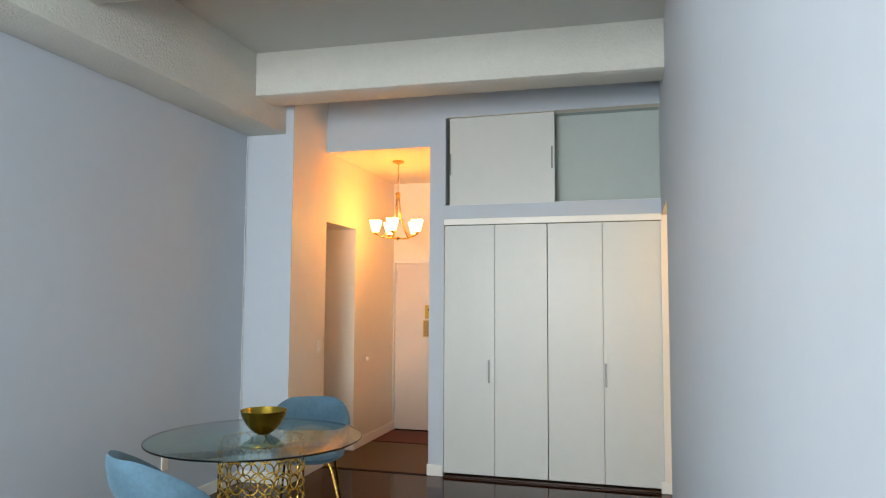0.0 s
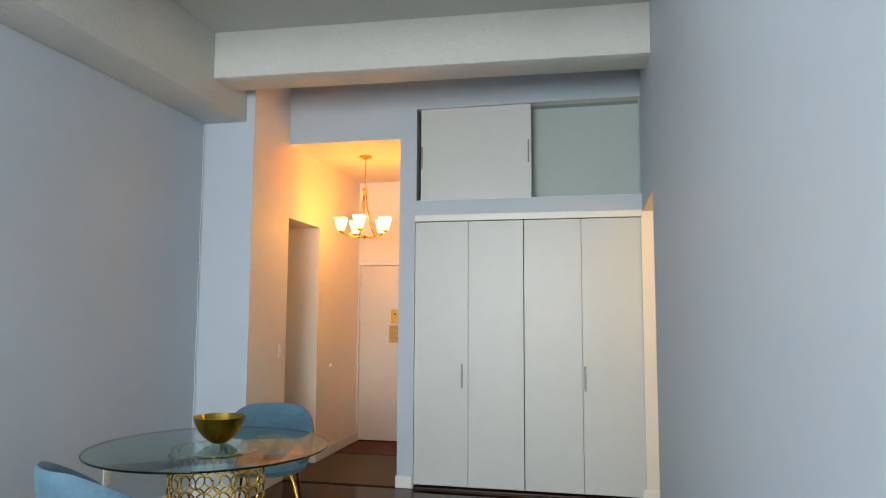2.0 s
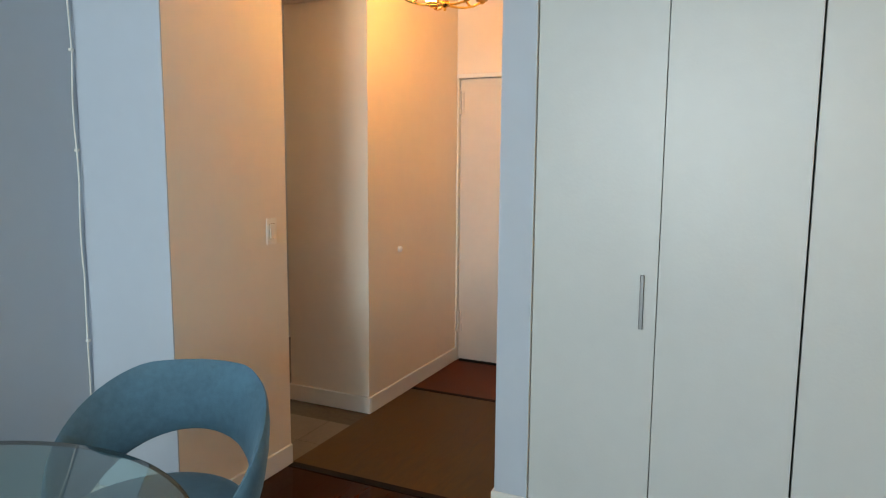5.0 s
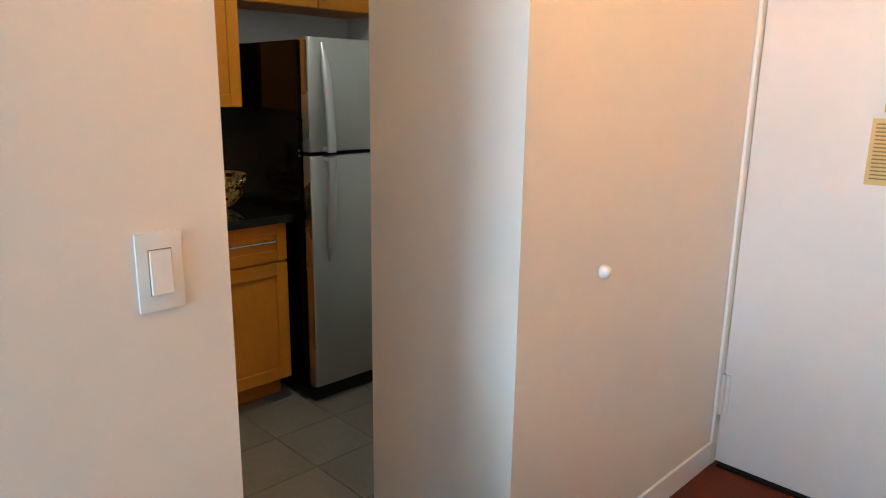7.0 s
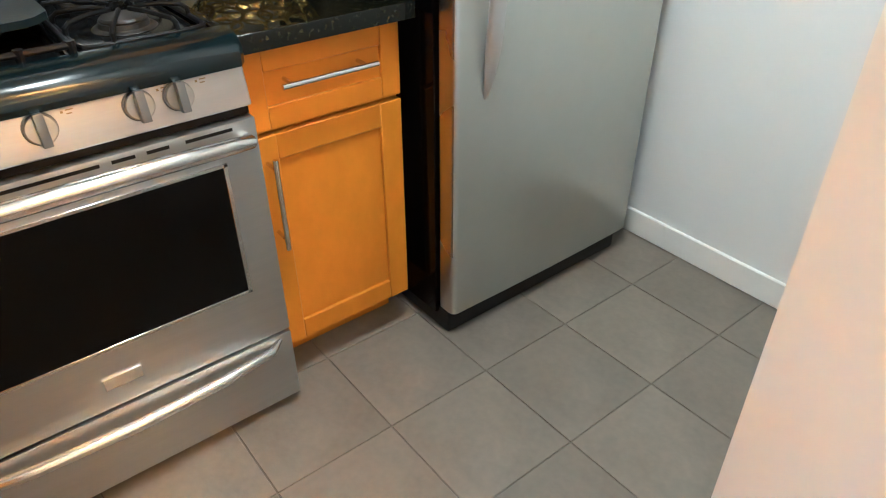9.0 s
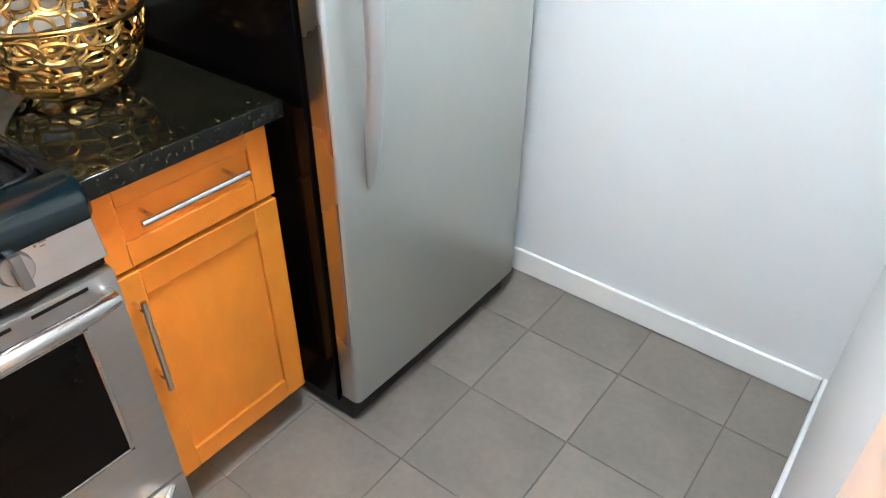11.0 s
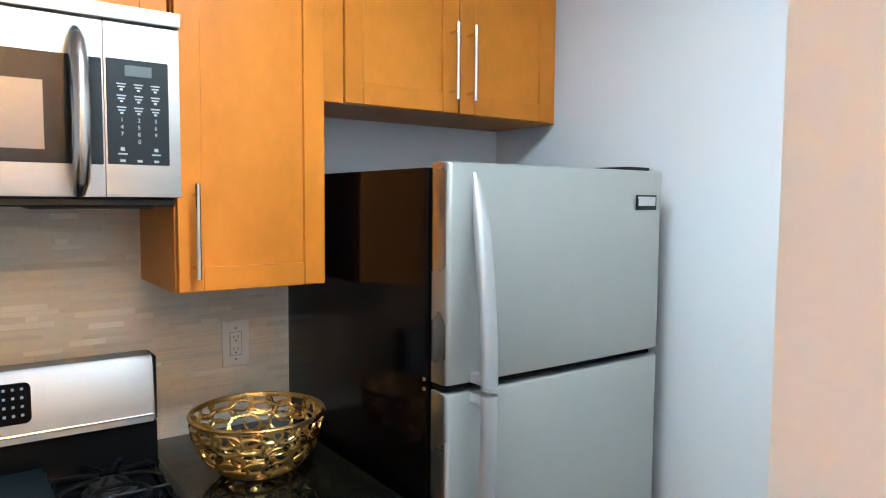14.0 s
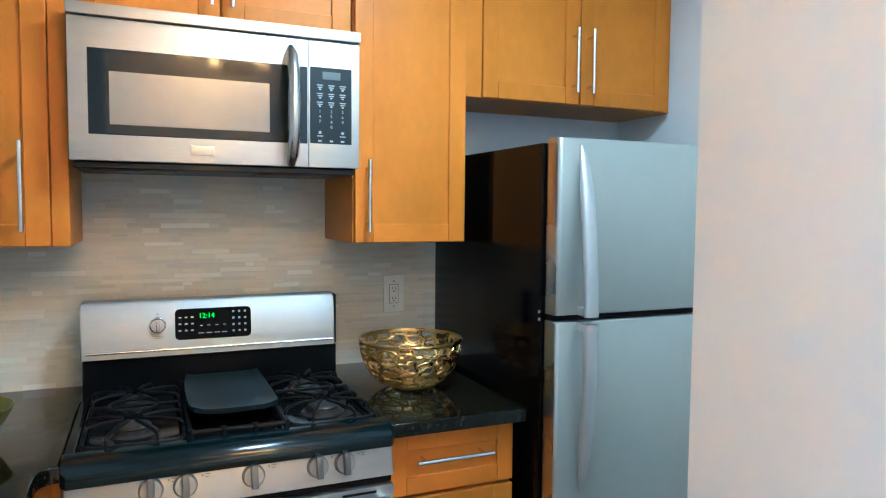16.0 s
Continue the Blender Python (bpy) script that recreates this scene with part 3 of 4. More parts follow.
def tulip_shade(at):
    """A flared glass shade, rounded square in plan, with raised corners, open at the top."""
    bm, rows, n = bmesh.new(), [], 40
    for r, z in ((0.0, 2.404), (0.026, 2.404), (0.036, 2.410), (0.042, 2.44), (0.050, 2.485), (0.0605, 2.528), (0.0575, 2.528), (0.047, 2.485), (0.038, 2.44), (0.030, 2.414), (0.0, 2.412)):
        row = []
        for j in range(n):
            t = 2 * math.pi * j / n
            c, q = math.cos(t), math.sin(t)
            square = (c ** 4 + q ** 4) ** -0.25
            f = 1 + (square - 1) * min(1.0, max(0.0, (z - 2.405) / 0.08))
            row.append(bm.verts.new(Vector(at) + Vector((r * f * c, r * f * q, z + (0.022 * (f - 1) if z > 2.52 else 0)))))
        rows.append(row)
    for p, q in zip(rows, rows[1:]):
        for j in range(n):
            bm.faces.new((p[j], p[(j + 1) % n], q[(j + 1) % n], q[j]))
    bmesh.ops.remove_doubles(bm, verts=bm.verts[:], dist=1e-5)
    return bm


for k in range(5):
    a = radians(60 + 72 * k)
    d = Vector((math.cos(a), math.sin(a), 0))
    arm = bmesh.new()
    tube(arm, [CH + d * r + Vector((0, 0, z)) for r, z in ((0.016, 2.785), (0.020, 2.70), (0.033, 2.60), (0.060, 2.50), (0.095, 2.412), (0.135, 2.356), (0.165, 2.330))], 0.0068, 8)
    tube(arm, [LOW + d * r + Vector((0, 0, z)) for r, z in ((0.012, 2.340), (0.07, 2.337), (0.13, 2.343), (0.185, 2.358), (0.222, 2.378), (0.24, 2.396))], 0.0062, 8)
    ao = part("arm", arm, M_BRASS, ch)
    c = LOW + d * 0.24
    part("cup", lathe(bmesh.new(), [(0.008, 2.376), (0.014, 2.380), (0.018, 2.388), (0.031, 2.393), (0.034, 2.400), (0.02, 2.403), (0, 2.403)], c, 24), M_BRASS, ao)
    part("shade", tulip_shade(c), M_SHADE, ao, "glowing frosted glass shade, square and flared")
    lamp("chandelier_bulb", "POINT", c + Vector((0, 0, 2.545)), c, 0.35, WARM, 0.025)

# ---- dining table, bowl and chairs ----
T = Vector((-1.468, 3.674, 0))
tb = thing("dining_table", (T.x, T.y, 0), "round clear glass dining table on a gold ring-lattice drum base", "table")
top_glass = part("tabletop", lathe(bmesh.new(), [(0, 0.718), (0.7095, 0.718), (0.713, 0.7195), (0.714, 0.724), (0.713, 0.7285), (0.7095, 0.730), (0, 0.730)], T, 96), [M_GLASS, M_GLASSEDGE], tb, "clear glass top with a green edge")
top_glass.visible_shadow = False
for f in top_glass.data.polygons:
    f.material_index = 0 if abs(f.normal.z) > 0.95 else 1
B = Vector((-1.44, 3.71, 0))
for z in (0.012, 0.706):
    part("hoop", tube(bmesh.new(), [Vector((B.x + 0.282 * math.cos(t), B.y + 0.282 * math.sin(t), z)) for t in np.linspace(0, 2 * math.pi, 64, endpoint=False)], 0.009, 8, True), M_GOLD, tb)
RB = 0.282
ring_bm = bmesh.new()
tube(ring_bm, [(RB * math.sin(0.0492 * math.cos(t) / RB), RB * math.cos(0.0492 * math.cos(t) / RB) - RB, 0.0492 * math.sin(t)) for t in np.linspace(0, 2 * math.pi, 32, endpoint=False)], 0.0050, 6, True)
ring_mesh = finish("ring", ring_bm, M_GOLD)
for row in range(7):
    for k in range(18):
        a = 2 * math.pi * k / 18 + 0.1
        o = new("ring", ring_mesh)
        o.parent = tb
        o.matrix_basis = pose(B.x - T.x + RB * math.cos(a), B.y - T.y + RB * math.sin(a), 0.068 + row * 0.0975, 0, 0, math.degrees(a) - 90)

bowl = thing("brass_bowl", (-1.462, 3.755, 0.7305), "plain satin brass bowl standing on the glass table", "bowl")
prof = [(0, 0.0), (0.040, 0.0), (0.062, 0.012), (0.095, 0.038), (0.123, 0.072), (0.144, 0.108), (0.158, 0.150), (0.1595, 0.152), (0.156, 0.1515), (0.141, 0.108), (0.120, 0.074), (0.092, 0.041), (0.060, 0.016), (0.035, 0.005), (0, 0.004)]
part("vessel", lathe(bmesh.new(), [(r, z * 1.07) for r, z in prof], (0, 0, 0), 72), M_BOWL, bowl, local=True)


def shell_chair(at, turn, label):
    ob = thing("dining_chair", at, label, "chair", "chairs round the glass table", turn)
    seat = bmesh.new()
    n = 40
    rows = []
    for r, z in ((0.0, 0.478), (0.55, 0.480), (0.85, 0.476), (0.97, 0.462), (1.0, 0.440), (0.97, 0.415), (0.85, 0.395), (0.5, 0.385), (0, 0.385)):
        row = []
        for j in range(n):
            a = 2 * math.pi * j / n
            row.append(seat.verts.new((0.29 * r * math.cos(a) * (1 - 0.06 * math.sin(a)), -0.01 + 0.275 * r * math.sin(a), z - 0.012 * r * r * max(0, -math.sin(a)))))
        rows.append(row)
    for a, c in zip(rows, rows[1:]):
        for j in range(n):
            seat.faces.new((a[j], a[(j + 1) % n], c[(j + 1) % n], c[j]))
    bmesh.ops.remove_doubles(seat, verts=seat.verts[:], dist=1e-4)
    s = part("seat", seat, M_VELVET, ob, local=True)
    part("piping", tube(bmesh.new(), [(0.291 * math.cos(a) * (1 - 0.06 * math.sin(a)), -0.01 + 0.276 * math.sin(a), 0.441 - 0.012 * max(0, -math.sin(a))) for a in np.linspace(0, 2 * math.pi, 48, endpoint=False)], 0.004, 6, True), M_VELVET, s, local=True)
    back = bmesh.new()
    grid = []
    m, span = 44, radians(128)
    for i in range(m + 1):
        th = -span + 2 * span * i / m
        q = abs(th) / span
        top = 0.828 - 0.03 * q ** 2 - 0.325 * max(0.0, (q - 0.23) / 0.77) ** 1.45
        low = 0.595 - 0.145 * min(1, q / 0.55) ** 2
        top = max(top, low + 0.03)
        row = []
        sect = 14
        for k in range(sect):
            f = 2 * math.pi * k / sect
            u = 0.5 - 0.5 * math.cos(f)
            off = 0.030 * math.sin(f) * (1 - 0.35 * q)
            z = low + (top - low) * (u if k < sect / 2 else u)
            out = 0.055 * max(0, (z - 0.46)) / 0.38
            rx, ry = 0.290 + out + off, 0.285 + out * 1.5 + off
            row.append(back.verts.new((rx * math.sin(th), ry * math.cos(th) * (1.0 if abs(th) < 1.57 else 0.85), z)))
        grid.append(row)
    for a, c in zip(grid, grid[1:]):
        for k in range(14):
            back.faces.new((a[k], a[(k + 1) % 14], c[(k + 1) % 14], c[k]))
    back.faces.new(grid[0]), back.faces.new(grid[-1][::-1])
    part("backrest", back, M_VELVET, ob, local=True)
    for sx in (-1, 1):
        part("side_rail", tube(bmesh.new(), ((sx * 0.19, -0.15, 0.378), (sx * 0.15, 0.17, 0.378)), 0.009, 8), M_DARK, ob, local=True)
    for sx, sy, tx, ty in ((-1, -1, 0.30, 0.245), (1, -1, 0.30, 0.245), (-1, 1, 0.245, 0.27), (1, 1, 0.245, 0.27)):
        part("leg", tube(bmesh.new(), ((sx * 0.175, sy * 0.15, 0.392), (sx * 0.205, sy * 0.17, 0.33), (sx * tx, sy * ty, 0.0)), [0.0125, 0.0115, 0.0075], 12), M_GOLD, ob, "slim tapered gold metal leg", local=True)
    return ob


shell_chair((-1.528, 4.56, 0), 20, "dusty blue velvet shell chair on gold legs, facing the glass table")
shell_chair((-1.45, 2.84, 0), 148, "dusty blue velvet shell chair with its back to the room")

# ---- kitchen cabinets ----


def shaker(name, mat, parent, y0, y1, z0, z1, x, rail=0.058, t=0.02):
    """A framed front in the plane x, facing +x: a recessed panel with two stiles and two rails on it."""
    d = part(name, box(x - t, x - 0.009, y0 + rail - 0.004, y1 - rail + 0.004, z0 + rail - 0.004, z1 - rail + 0.004), mat, parent)
    for a, c in ((y0, y0 + rail), (y1 - rail, y1)):
        part("stile", box(x - t, x, a, c, z0, z1, 0.002, 1), mat, d)
    for a, c in ((z0, z0 + rail), (z1 - rail, z1)):
        part("rail", box(x - t, x - 0.0004, y0 + rail, y1 - rail, a, c, 0.002, 1), mat, d)
    return d


base = thing("base_cabinet", (-3.95, 6.75, 0), "honey maple base cabinet with a drawer above a door", "cabinet")
part("body", box(-4.35, -3.677, 6.556, 6.942, 0.115, 0.874, 0.001, 1), M_MAPLE_V, base)
dw = shaker("drawer_front", M_MAPLE, base, 6.560, 6.940, 0.695, 0.868, -3.655, 0.05)
bar_handle(dw, (-3.612, 6.628, 0.797), (-3.612, 6.855, 0.797), (-0.045, 0, 0))
cd = shaker("door", M_MAPLE_V, base, 6.560, 6.940, 0.118, 0.684, -3.655)
bar_handle(cd, (-3.612, 6.589, 0.427), (-3.612, 6.589, 0.650), (-0.045, 0, 0))
part("toe_kick", box(-4.2, -3.765, 6.556, 6.942, 0.001, 0.116), M_MAPLE_V, base, "shadowed maple plinth")


def counter(name, outline, label):
    bm = bmesh.new()
    lo = [bm.verts.new((x, y, 0.8745)) for x, y in outline]
    f = bm.faces.new(lo)
    up = bmesh.ops.extrude_face_region(bm, geom=[f])
    bmesh.ops.translate(bm, verts=[v for v in up["geom"] if isinstance(v, bmesh.types.BMVert)], vec=(0, 0, 0.0375))
    ed = [e for e in bm.edges if abs(e.verts[0].co.z - e.verts[1].co.z) < 1e-5 and e.verts[0].co.z > 0.9]
    bmesh.ops.bevel(bm, geom=ed, offset=0.005, segments=3, affect="EDGES", profile=0.6)
    tagged(new(name, finish(name, bm, M_GRANITE)), label, "countertop")


counter("countertop", [(-4.354, 6.553), (-3.615, 6.553), (-3.615, 6.958), (-4.354, 6.958)], "polished black speckled granite countertop beside the range")
arc = [(-3.575 - 0.04 * math.sin(t), 5.785 - 0.04 * math.cos(t)) for t in np.linspace(0, math.pi / 2, 8)]
counter("countertop", [(-4.354, 5.102), (-2.66, 5.102), (-2.66, 5.745), *arc, (-4.354, 5.785)], "polished black granite counter turning the corner, with a rounded inner edge")
lb = thing("base_cabinet", (-3.95, 5.45, 0), "honey maple corner base cabinet under the granite counter", "cabinet")
part("body", box(-4.35, -3.69, 5.105, 5.783, 0.115, 0.874, 0.001, 1), M_MAPLE_V, lb)
shaker("door", M_MAPLE_V, lb, 5.70, 5.782, 0.118, 0.868, -3.672, 0.02)
part("toe_kick", box(-4.2, -3.75, 5.105, 5.783, 0.001, 0.116), M_MAPLE_V, lb)
lb2 = thing("base_cabinet", (-3.15, 5.4, 0), "honey maple base cabinet run under the granite counter", "cabinet")
part("body", box(-3.60, -2.67, 5.105, 5.70, 0.115, 0.874, 0.001, 1), M_MAPLE_V, lb2)
part("toe_kick", box(-3.60, -2.67, 5.105, 5.64, 0.001, 0.116), M_MAPLE_V, lb2)


def upper(y0, y1, z0, z1, x, doors, label, frame_left=0.0):
    ob = thing("wall_cabinet", ((-4.36 + x) / 2, (y0 + y1) / 2, z0), label, "cabinet", "kitchen wall cabinets")
    part("body", box(-4.359, x - 0.021, y0, y1, z0, z1, 0.001, 1), M_MAPLE_V, ob)
    if frame_left:
        part("stile", box(x - 0.021, x - 0.004, y0 + 0.001, y0 + frame_left - 0.002, z0, z1, 0.001, 1), M_MAPLE_V, ob)
    for a, b, hy, h0, h1 in doors:
        d = shaker("door", M_MAPLE_V, ob, a + 0.0015, b - 0.0015, z0 + 0.002, z1 - 0.002, x)
        bar_handle(d, (x + 0.038, hy, h0), (x + 0.038, hy, h1), (-0.04, 0, 0))
    return ob


upper(6.553, 6.932, 1.372, 2.40, -3.975, [(6.555, 6.930, 6.593, 1.408, 1.628)], "tall honey maple wall cabinet beside the microwave")
upper(6.936, 7.832, 1.857, 2.40, -4.030, [(7.016, 7.405, 7.373, 1.896, 2.121), (7.408, 7.803, 7.440, 1.896, 2.121)], "short honey maple two-door cabinet above the refrigerator", 0.08)
upper(5.791, 6.546, 1.992, 2.40, -3.975, [(5.793, 6.168, 6.142, 2.030, 2.25), (6.171, 6.544, 6.197, 2.030, 2.25)], "honey maple two-door cabinet above the microwave")
upper(5.320, 5.785, 1.372, 2.40, -3.975, [(5.325, 5.742, 5.680, 1.414, 1.642)], "honey maple wall cabinet beside the microwave and range")
cs = boxes((-3.996, -3.979, 5.744, 5.784, 1.373, 2.40))
part("stile", cs, M_MAPLE_V, bpy.data.objects["wall_cabinet.003"])

# ---- microwave ----
mw = thing("microwave", (-4.07, 6.168, 1.58), "stainless over-range microwave with a smoked glass door, above the range", "microwave")
part("body", box(-4.358, -3.925, 5.792, 6.546, 1.594, 1.985, 0.002, 1), M_BLACK, mw)
part("vent_top", box(-3.93, -3.880, 5.792, 6.546, 1.957, 1.986, 0.004), M_STEEL_H, mw, "stainless vent strip")
mdoor = part("door", box(-3.926, -3.892, 5.793, 6.395, 1.596, 1.954, 0.003), M_STEEL_H, mw, "stainless door frame")
part("glass", box(-3.8935, -3.8895, 5.838, 6.392, 1.662, 1.878, 0.0015, 1), M_MWGLASS, mdoor, "smoked glass")
part("screen", box(-3.8898, -3.8888, 5.887, 6.287, 1.688, 1.822, 0.0004, 1), M_MWWIN, mdoor, "paler viewing window")
part("badge", box(-3.892, -3.888, 6.080, 6.140, 1.617, 1.643, 0.002), M_KNOB, mdoor, "small square metal badge")
hp = [(-3.892, 6.346, 1.925), (-3.862, 6.346, 1.90), (-3.845, 6.346, 1.84), (-3.840, 6.346, 1.765), (-3.845, 6.346, 1.69), (-3.862, 6.346, 1.628), (-3.892, 6.346, 1.604)]
part("handle", tube(bmesh.new(), hp, [0.012, 0.016, 0.018, 0.018, 0.018, 0.016, 0.012], 14), M_STEEL, mdoor, "bowed steel handle")
pan = part("control_panel", box(-3.926, -3.892, 6.396, 6.545, 1.596, 1.954, 0.003), M_STEEL_H, mw, "stainless control panel")
part("keypad", box(-3.8925, -3.8895, 6.400, 6.521, 1.664, 1.880, 0.001, 1), M_MWGLASS, pan, "dark keypad face")
part("display", box(-3.8897, -3.8888, 6.435, 6.488, 1.846, 1.868, 0.0004, 1), material("dim_display", (0.10, 0.12, 0.12), 0.2), pan)
keys = bmesh.new()
for i in range(3):
    for j in range(3):
        y, z = 6.428 + j * 0.033, 1.828 - i * 0.024
        bx(keys, -3.8897, -3.8890, y - 0.009, y + 0.009, z, z + 0.0025), bx(keys, -3.8897, -3.8890, y - 0.007, y + 0.007, z - 0.006, z - 0.0035), bx(keys, -3.8897, -3.8890, y - 0.003, y + 0.003, z - 0.0125, z - 0.0085)
for j in (0, 2):
    y = 6.428 + j * 0.033
    bx(keys, -3.8897, -3.8890, y - 0.004, y + 0.004, 1.692, 1.699), bx(keys, -3.8897, -3.8890, y - 0.009, y + 0.009, 1.684, 1.687)
for j in range(3):
    y = 6.428 + j * 0.033
    bx(keys, -3.8897, -3.8890, y - 0.005, y + 0.005, 1.669, 1.674)
part("key_print", keys, M_KEYS, pan, smooth=False)


def text(name, body, at, size, mat, parent, label=""):
    """Raised letters that face +x."""
    cu = bpy.data.curves.new(name, "FONT")
    cu.body, cu.size, cu.extrude, cu.align_x = body, size, 0.0003, "CENTER"
    cu.space_line = 1.05
    tmp = new(name, cu)
    me = bpy.data.meshes.new_from_object(tmp.evaluated_get(bpy.context.evaluated_depsgraph_get()))
    bpy.data.objects.remove(tmp)
    me.transform(Matrix.Translation(Vector(at) - origin(parent)) @ Euler((radians(90), 0, radians(90))).to_matrix().to_4x4())
    me.materials.clear()
    me.materials.append(mat)
    ob = new(name, me)
    ob.parent = parent
    return tagged(ob, label) if label else ob


for row, (s, z) in enumerate((("123", 1.752), ("456", 1.7375), ("789", 1.723), (" 0 ", 1.708))):
    for j, c in enumerate(s):
        if c != " ":
            text("key_digit", c, (-3.8892, 6.428 + j * 0.033, z), 0.0115, M_KEYS, pan)
und = bmesh.new()
bx(und, -4.22, -3.905, 5.80, 6.535, 1.576, 1.5935, 0.003, 1)
bx(und, -4.1, -3.915, 5.84, 6.06, 1.571, 1.577), bx(und, -4.1, -3.915, 6.26, 6.49, 1.571, 1.577)
part("underside", und, M_PLASTIC, mw, "black grease filters and base")

# ---- range ----
rg = thing("gas_range", (-3.9, 6.17, 0), "stainless gas range with black cooktop and dark oven window", "range")
part("body", box(-4.255, -3.645, 5.790, 6.550, 0.03, 0.885, 0.003, 1), M_BLACK, rg)
for fx, fy in ((-4.2, 5.83), (-4.2, 6.51), (-3.70, 5.83), (-3.70, 6.51)):
    part("foot", tube(bmesh.new(), ((fx, fy, 0.0), (fx, fy, 0.032)), 0.016, 12), M_PLASTIC, rg)
ct = bmesh.new()
bx(ct, -4.205, -3.640, 5.789, 6.551, 0.884, 0.912, 0.004, 1)
bx(ct, -4.19, -3.66, 5.790, 5.812, 0.911, 0.922, 0.004), bx(ct, -4.19, -3.66, 6.528, 6.550, 0.911, 0.922, 0.004)
cook = part("cooktop", ct, M_BLACK, rg, "glossy black enamel cooktop")
nose = bmesh.new()
pts = [(-3.655, 0.925), (-3.625, 0.924), (-3.600, 0.916), (-3.583, 0.902), (-3.577, 0.885), (-3.580, 0.868), (-3.600, 0.862), (-3.655, 0.862)]
ends = [[nose.verts.new((x, y, z)) for x, z in pts] for y in (5.788, 5.80, 6.54, 6.552)]
for e, k in ((ends[0], 0.94), (ends[3], 0.94)):
    for v in e:
        v.co.x = -3.655 + (v.co.x + 3.655) * 0.8
        v.co.z = 0.893 + (v.co.z - 0.893) * k
for a, c in zip(ends, ends[1:]):
    for j in range(len(pts)):
        nose.faces.new((a[j], a[(j + 1) % len(pts)], c[(j + 1) % len(pts)], c[j]))
nose.faces.new(ends[0]), nose.faces.new(ends[3][::-1])
part("front_rail", nose, M_TEAL, rg, "rounded glossy dark front rail")
LEAN = 0.22
cp = bmesh.new()
bx(cp, -3.650, -3.590, 5.792, 6.549, 0.790, 0.8665, 0.008, 3)
for v in cp.verts:
    if v.co.x > -3.62:
        v.co.x -= (v.co.z - 0.826) * LEAN
panel = part("control_panel", cp, M_STEEL_H, rg, "stainless knob panel")
for y in (5.969, 6.042, 6.195, 6.350, 6.419):
    fx = -3.590 - 0.012 * LEAN
    tilt = Matrix.Translation((fx, y, 0.838)) @ Matrix.Rotation(-math.atan(LEAN), 4, "Y") @ Matrix.Translation((-fx, -y, -0.838))
    sk = lathe(bmesh.new(), [(0.0270, 0), (0.0270, 0.003), (0.0255, 0.004), (0, 0.004)], (fx, y, 0.838), 32, "x")
    kb = lathe(bmesh.new(), [(0.0248, 0.004), (0.0245, 0.015), (0.0228, 0.017), (0, 0.017)], (fx, y, 0.838), 32, "x")
    gr = box(fx + 0.017, fx + 0.036, y - 0.0075, y + 0.0075, 0.811, 0.865, 0.003)
    mk = boxes((fx, fx + 0.0006, y + 0.036, y + 0.040, 0.853, 0.857), (fx, fx + 0.0006, y + 0.044, y + 0.056, 0.856, 0.858), (fx, fx + 0.0006, y + 0.044, y + 0.053, 0.850, 0.852))
    for b in (sk, kb, gr, mk):
        bmesh.ops.transform(b, matrix=tilt, verts=b.verts[:])
    k = part("knob", kb, M_KNOB, panel, "flat grey metal knob")
    part("knob_skirt", sk, M_PULL, panel, "dark ring round the knob")
    part("knob_grip", gr, M_PULL, panel, "raised knob grip")
    part("mark", mk, M_INK_SHADE, panel, smooth=False)
vent = boxes((-3.64, -3.600, 5.795, 6.546, 0.770, 0.790))
part("vent_gap", vent, M_DARK, rg, "dark vent slot under the knob panel", smooth=False)
od = bmesh.new()
bx(od, -3.645, -3.580, 5.793, 6.548, 0.240, 0.768, 0.006)
oven = part("oven_door", od, M_STEEL_H, rg, "stainless oven door")
part("window", box(-3.5815, -3.5785, 5.885, 6.470, 0.388, 0.688, 0.002, 1), M_OVENGLASS, oven, "dark oven glass")
wf = bmesh.new()
for r in ((5.878, 6.477, 0.684, 0.692), (5.878, 6.477, 0.382, 0.390), (5.878, 5.887, 0.382, 0.692), (6.468, 6.477, 0.382, 0.692)):
    bx(wf, -3.581, -3.5775, r[0], r[1], r[2], r[3], 0.001, 1)
part("window_trim", wf, M_STEEL, oven)
for y0, y1 in ((5.83, 5.90), (5.93, 6.06), (6.08, 6.26), (6.28, 6.32), (6.34, 6.38), (6.41, 6.50)):
    part("vent_slot", box(-3.583, -3.5793, y0, y1, 0.752, 0.7585), M_DARK, oven, smooth=False)
hb = tube(bmesh.new(), [(-3.580, 5.815, 0.728), (-3.548, 5.822, 0.736), (-3.532, 5.86, 0.744), (-3.524, 6.0, 0.750), (-3.520, 6.17, 0.752), (-3.524, 6.34, 0.750), (-3.532, 6.48, 0.744), (-3.548, 6.518, 0.736), (-3.580, 6.526, 0.728)],
          [0.012, 0.014, 0.015, 0.016, 0.016, 0.016, 0.015, 0.014, 0.012], 14)
part("handle", hb, M_STEEL, oven, "bowed steel handle")
bd = part("badge", box(-3.5805, -3.576, 6.145, 6.220, 0.290, 0.318, 0.002), M_CHROME, oven, "small metal badge")
drw = part("drawer", box(-3.645, -3.580, 5.793, 6.548, 0.032, 0.232, 0.005), M_STEEL_H, rg, "stainless storage drawer")
part("handle", tube(bmesh.new(), [(-3.585, 5.822, 0.214), (-3.563, 5.85, 0.209), (-3.552, 5.98, 0.200), (-3.548, 6.17, 0.196), (-3.552, 6.36, 0.200), (-3.563, 6.49, 0.209), (-3.585, 6.518, 0.214)], [0.008, 0.011, 0.013, 0.014, 0.013, 0.011, 0.008], 12), M_STEEL, drw)
bg = bmesh.new()
